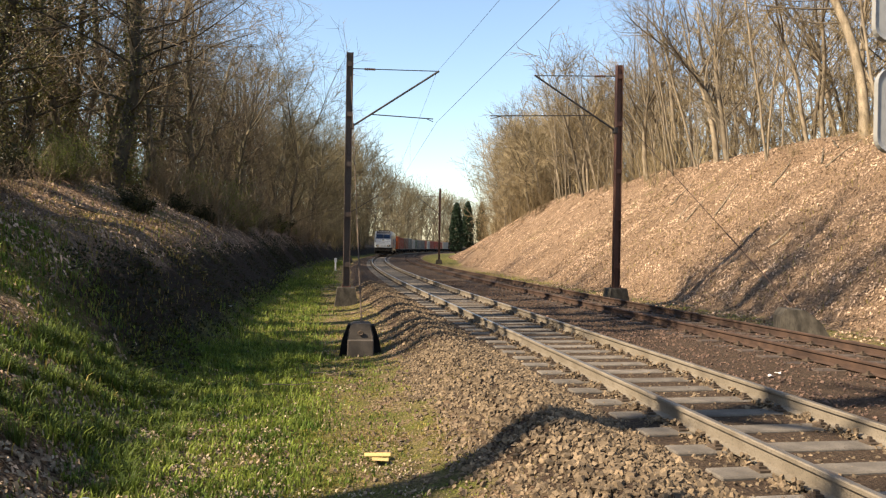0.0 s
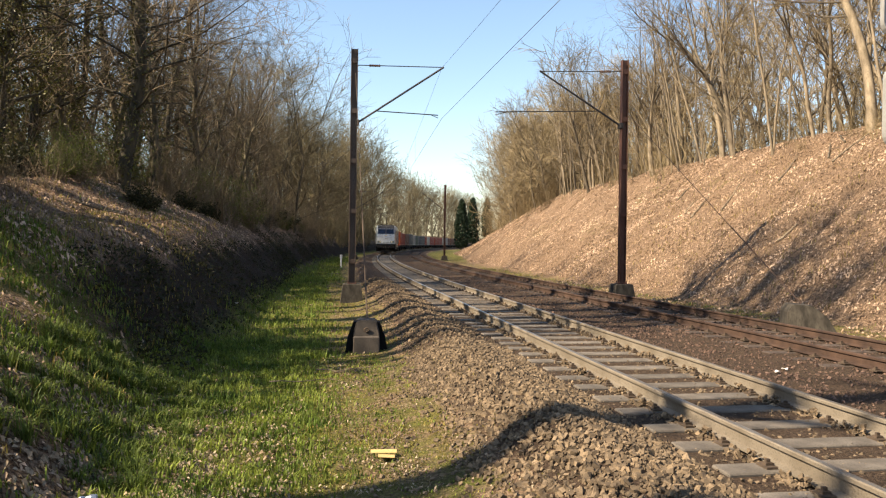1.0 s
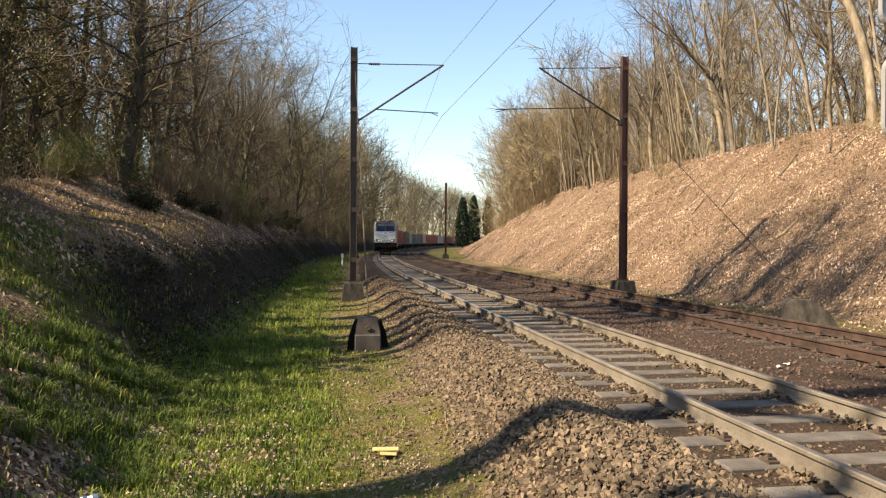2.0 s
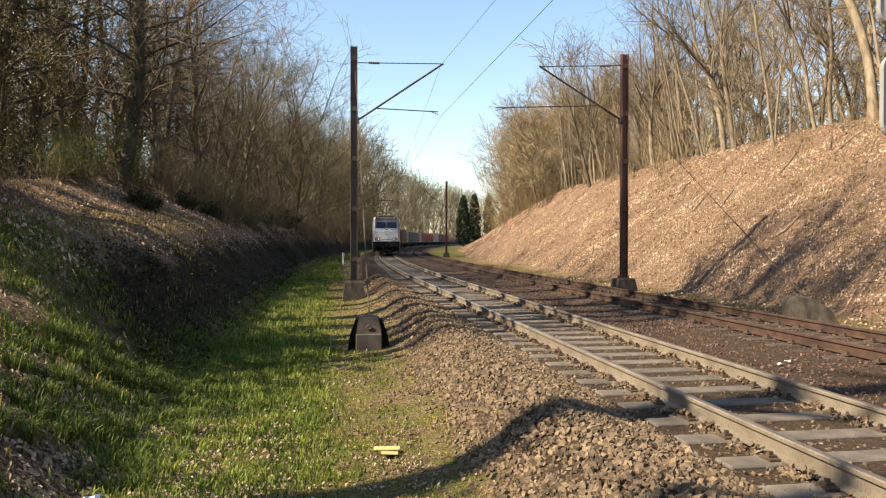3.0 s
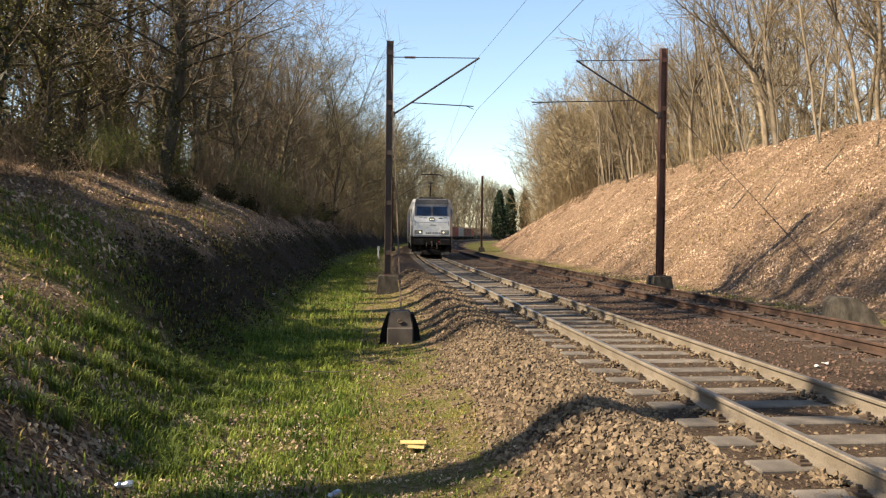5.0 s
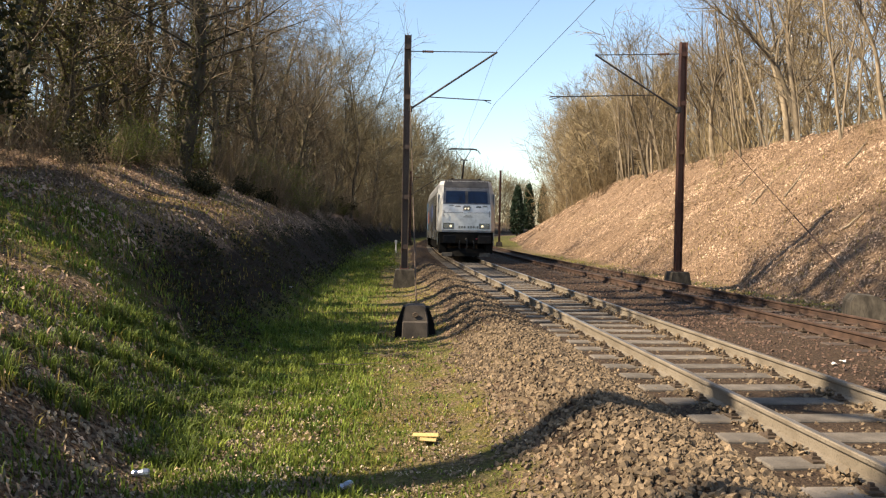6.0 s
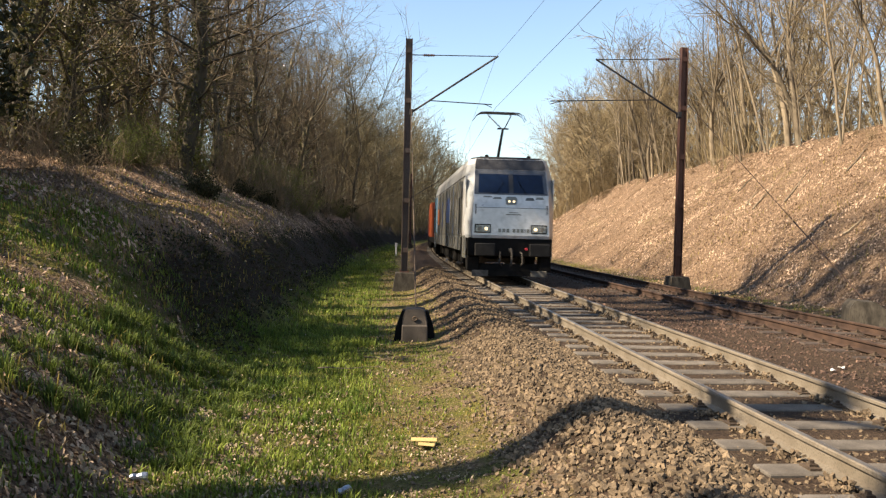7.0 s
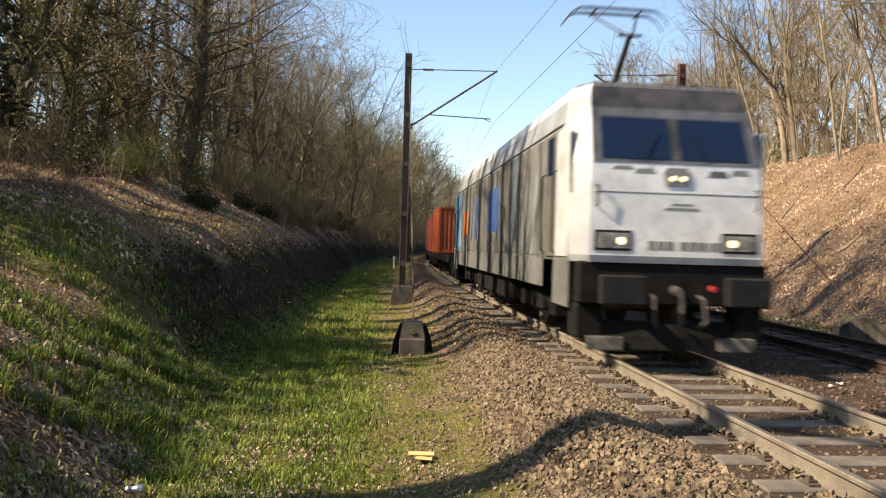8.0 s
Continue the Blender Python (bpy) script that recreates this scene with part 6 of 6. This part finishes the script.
tussocks(14, 105, 6.8, 11.2, -7.6, -5.7)
blades("dry_grass", 12, ((-4, 4, -5.4, -2.8, 4500, 0.010, 0.04), (3.5, 16, -5.0, -2.8, 24000, 0.010, 0.04), (15, 40, -4.2, -2.9, 5000, 0.02, 0.06), (5, 22, -11.5, -6.8, 4000, 0.05, 0.18), (12, 40, -14, -8.3, 2200, 0.06, 0.22), (8, 60, 6.5, 9.0, 3000, 0.03, 0.1), (12, 45, 9.2, 17, 3500, 0.05, 0.2)),
       M_GRASS_DRY, "yellow moss and dry grass")


def dead_leaves(name, seed, zones, label, material):
    nr = np.random.default_rng(seed)
    s, o, r = [], [], []
    for s0, s1, o0, o1, n, lo, hi in zones:
        s.append(s0 + (s1 - s0) * nr.random(n) ** 1.25)
        o.append(nr.uniform(o0, o1, n))
        r.append(nr.uniform(lo, hi, n))
    s, o, r = map(np.concatenate, (s, o, r))
    # drifts and bare patches
    drift = np.array([noise.noise(Vector((x * 0.9, y * 1.1, seed))) + 0.8 * noise.noise(Vector((x * 3.1, y * 2.6, seed + 5.0))) for x, y in zip(s, o)])
    keep = (np.array([gully(x, y) for x, y in zip(s, o)]) < nr.random(len(s))) & (drift + nr.normal(0, 0.22, len(s)) > -0.36)
    s, o, r = s[keep], o[keep], r[keep]
    c = on_ground(s, o, 0.012)
    n = len(s)
    a = nr.uniform(0, 6.283, n)
    tilt = nr.normal(0, 0.62, (n, 2))
    u = np.stack([np.cos(a), np.sin(a), tilt[:, 0]], 1)
    w = np.stack([-np.sin(a), np.cos(a), tilt[:, 1]], 1)
    # lie along the slope
    slope = np.array([(ground_z(x, y + 0.1) - ground_z(x, y - 0.1)) / 0.2 for x, y in zip(s, o)])
    for k in (u, w):
        k[:, 2] += slope * k[:, 0]
    curl = nr.uniform(0.1, 0.6, n)[:, None] * r[:, None] * np.array([0, 0, 1.0])
    R = r[:, None]
    v = np.stack([c - u * R, c + w * R * 0.6 + curl, c + u * R, c - w * R * 0.6 + curl], 1).reshape(-1, 3)
    v[:, 2] += np.repeat(r * nr.uniform(0.3, 0.9, n), 4)
    stuff(name, mesh_arrays(name, v, np.arange(n * 4).reshape(-1, 4), material), label, "dead leaves")


dead_leaves("leaf_litter", 21, ((-4, 8, 9, 19, 9000, 0.014, 0.038), (-4, 5, -16, -7, 4000, 0.016, 0.04), (9, 45, 9.0, 19, 84000, 0.016, 0.046), (40, 80, 9.0, 19.5, 30000, 0.024, 0.055), (78, 150, 11.5, 18, 9000, 0.04, 0.09), (6, 14, -14, -7.0, 3500, 0.018, 0.042), (3.5, 10.5, -9.5, -5.4, 4000, 0.010, 0.028), (12, 45, -16, -8.1, 30000, 0.018, 0.05),
                              (8, 40, 6.4, 9.0, 2500, 0.025, 0.06)), "dry brown fallen leaves covering the banks", M_LEAF)
dead_leaves("verge_leaves", 22, ((-4, 4, -9, -3, 3000, 0.007, 0.022), (3.5, 16, -9.5, -4.0, 9000, 0.007, 0.022), (3.5, 9, -9, -5.3, 7000, 0.014, 0.034), (3, 16, -4.4, -2.6, 4000, 0.005, 0.014), (3.4, 8.5, -6.5, -3.4, 6500, 0.006, 0.019), (14, 40, -7, -2.8, 2500, 0.010, 0.024), (4.5, 11, -6.6, -4.6, 3500, 0.012, 0.03)), "small pale dead leaves scattered in the grass", M_FLECK)


def bramble_cover(seed, zones):
    """Low tangle of dark leaves and arching stems, added to deepen the shade at the foot of the bank."""
    nr = np.random.default_rng(seed)
    s, o = [], []
    for s0, s1, o0, o1, n in zones:
        a, b = s0 + (s1 - s0) * nr.random(n) ** 1.3, nr.uniform(o0, o1, n)
        keep = np.array([noise.noise(Vector((x * 0.45, y * 0.6, 33.0))) for x, y in zip(a, b)]) + nr.normal(0, 0.15, n) > -0.15 + 0.35 * (1 - np.clip((a - 11) / 3, 0, 1))
        s.append(a[keep])
        o.append(b[keep])
    s, o = np.concatenate(s), np.concatenate(o)
    c = on_ground(s, o)
    c[:, 2] += nr.uniform(0.01, 0.15, len(s))
    v, f = scatter_leaves(nr, c, 3, 0.06, 0.042)
    stuff("bramble_cover", mesh_arrays("bramble_cover", v, f, M_BRAMBLE), "dark low bramble cover deepening the shade of the bank", "brambles")


bramble_cover(41, ((11.5, 46, -8.4, -6.3, 3600), (45, 95, -9.0, -6.8, 6000)))


# ---------------------------------------------------------------- small things lying about
def lying(name, x, y, build, material, label, category, turn=0.0, lift=0.0, tilt=(0, 0)):
    s, o = coords(x, y)
    bm = bmesh.new()
    build(bm)
    ob = part(name, bm, material)
    ob.matrix_basis = pose(x, y, ground_z(s, o) + lift, tilt[0], tilt[1], turn)
    return tagged(ob, label, category)


def card(bm):
    box(bm, -0.125, 0.13, 0.02, 0.10, 0.0, 0.006, 0.001, pose(0, 0, 0.03, 8, 0, 4))
    box(bm, -0.05, 0.11, -0.13, 0.02, 0.0, 0.006, 0.001, pose(0, 0, 0.02, -6, 3, 4))


lying("yellow_card", -0.55, 7.08, card, M_PAPER, "torn yellow cardboard piece on the moss", "cardboard", 0, 0.02)


def scrap(bm):
    vs = [bm.verts.new((0.05 * math.cos(a) * (1 + 0.3 * math.sin(3 * a)), 0.035 * math.sin(a), 0.012 * math.cos(2 * a))) for a in np.linspace(0, 6.283, 11)[:-1]]
    lo = [bm.verts.new(v.co - Vector((0, 0, 0.008))) for v in vs]
    bm.faces.new(vs)
    bm.faces.new(lo[::-1])
    for k in range(10):
        bm.faces.new((vs[(k + 1) % 10], vs[k], lo[k], lo[(k + 1) % 10]))


def can(bm):
    tube(bm, [(-0.07, 0, 0.03), (-0.055, 0, 0.032), (-0.02, 0.006, 0.028), (0.02, 0.0, 0.034), (0.055, -0.004, 0.032), (0.065, -0.004, 0.032)], [0.02, 0.032, 0.026, 0.033, 0.032, 0.024], 10)


lying("paper_scrap", 4.98, 10.61, scrap, M_WHITE, "crumpled white paper scrap on the ballast", "litter", 20, 0.035)
lying("paper_scrap", 4.74, 10.33, scrap, M_WHITE, "crumpled white paper scrap on the ballast", "litter", 80, 0.035)
lying("plastic_wrapper", -7.05, 30.2, scrap, M_BLUE_SCRAP, "blue plastic wrapper in the grass", "litter", 30, 0.1)
lying("paper_scrap", -5.58, 19.9, scrap, M_WHITE, "pale wrapper on the shaded grass", "litter", 30, 0.1)
lying("drink_can", -2.69, 5.6, can, M_CAN, "crumpled silver drink can in the grass", "can", 25, 0.03)
lying("drink_can", -1.04, 5.67, can, M_CAN, "crumpled silver drink can in the grass", "can", 60, 0.03)


def rounded_plate(bm, cx, cz, w, h, r, depth, y=0.0):
    """An upright sheet with rounded corners and a turned edge."""
    rim = []
    for ox, oz, a0 in ((w / 2 - r, h / 2 - r, 0), (-w / 2 + r, h / 2 - r, 90), (-w / 2 + r, -h / 2 + r, 180), (w / 2 - r, -h / 2 + r, 270)):
        for k in range(7):
            a = radians(a0 + 15 * k)
            rim.append((cx + ox + r * math.cos(a), cz + oz + r * math.sin(a)))
    front, back = [bm.verts.new((x, y, z)) for x, z in rim], [bm.verts.new((x, y + depth, z)) for x, z in rim]
    inner = [bm.verts.new((cx + (x - cx) * (1 - 0.012 / w * 2), y + 0.006, cz + (z - cz) * (1 - 0.012 / h * 2))) for x, z in rim]
    n = len(rim)
    for k in range(n):
        j = (k + 1) % n
        bm.faces.new((front[k], front[j], back[j], back[k]))
        bm.faces.new((inner[k], inner[j], front[j], front[k]))
    bm.faces.new(inner)
    bm.faces.new(back[::-1])
    bmesh.ops.recalc_face_normals(bm, faces=bm.faces)


def build_sign_post(x, y):
    """The grey backs of two rounded plates on a tubular post beside the crossing."""
    s, o = coords(x, y)
    g = ground_z(s, o)
    root = empty("crossing_sign", pose(x, y, g), label="grey metal sign backs with rounded corners on a post", category="sign")
    bm = bmesh.new()
    tube(bm, [(0.1, 0.06, -0.3), (0.1, 0.06, 3.35)], 0.03, 12)
    part("post", bm, M_SIGN, root)
    for cx, z0, w, h in ((0, 1.862 - g, 0.40, 0.27), (-0.012, 2.215 - g, 0.40, 0.42)):
        bm = bmesh.new()
        rounded_plate(bm, cx, z0 + h / 2, w, h, 0.05, 0.022)
        part("sign_plate", bm, M_SIGN, root, "plain grey back of a rounded sign plate")
        bm = bmesh.new()
        box(bm, 0.05, 0.15, 0.022, 0.10, z0 + h / 2 - 0.02, z0 + h / 2 + 0.02, 0.004)
        part("clamp", bm, M_CLIP, root)


build_sign_post(1.583, 2.3)


def marker_post(bm):
    box(bm, -0.06, 0.06, -0.05, 0.05, -0.3, 0.9, 0.01)
    box(bm, -0.10, 0.10, -0.06, -0.05, 0.75, 1.05, 0.005)


lying("marker_post", -8.4, 60.5, marker_post, M_WHITE, "small pale marker post on the verge", "marker post", 10)


def branch_thing(s, o, length, turn, seed, label):
    """A fallen branch with a fork, lying on the slope."""
    rng = random.Random(seed)
    p = at(s, o)
    pts, rad = [], []
    d = Vector((math.cos(turn), math.sin(turn), 0))
    n = 6
    for i in range(n + 1):
        q = p + d * (length * (i / n - 0.5)) + Vector((rng.gauss(0, 0.03), rng.gauss(0, 0.03), 0))
        a, b = coords(q.x, q.y)
        q.z = ground_z(a, b) + 0.06 + rng.uniform(0, 0.04)
        pts.append(q)
        rad.append((0.042 if abs(o) > 9 else 0.011) * (1 - 0.7 * i / n))
    bm = bmesh.new()
    tube(bm, pts, rad, 6)
    e = pts[3] + (pts[4] - pts[3]).cross(Vector((0, 0, 1))).normalized() * length * 0.2 + Vector((0, 0, 0.12))
    tube(bm, [pts[3], e], [rad[3] * 0.6, rad[3] * 0.2], 5)
    tagged(part("fallen_branch", bm, M_BARK_R), label, "branch", "fallen branches on the bank")


for i, (s_, o_, ln_, tn_) in enumerate(((36, 14.0, 1.6, 0.9), (33, 14.6, 2.6, 0.8), (24, 16.4, 2.2, 0.5), (21, 15.2, 1.4, 1.5), (28, 17.2, 2.4, 0.3), (19, 17.4, 2.6, 0.2), (30, 18.0, 2.0, 1.2), (17, 12.5, 1.2, 1.0),
                                        (25, 12.2, 1.0, 0.4), (31.0, 16.2, 2.1, 0.75), (34.7, 13.9, 1.7, 0.7), (29.4, 17.0, 2.2, 1.1), (40, 15.8, 2.0, 0.7), (22, -10.4, 1.6, 0.6), (27, -11.2, 1.5, 1.4), (18, -9.6, 1.2, 0.2), (11.5, -4.6, 1.0, 0.15), (12.3, -4.0, 0.8, 0.1))):
    branch_thing(s_, o_, ln_, tn_, i, "fallen dry branch lying on the leaf litter" if abs(o_) > 9 else "dry stick lying on the verge")

motions()
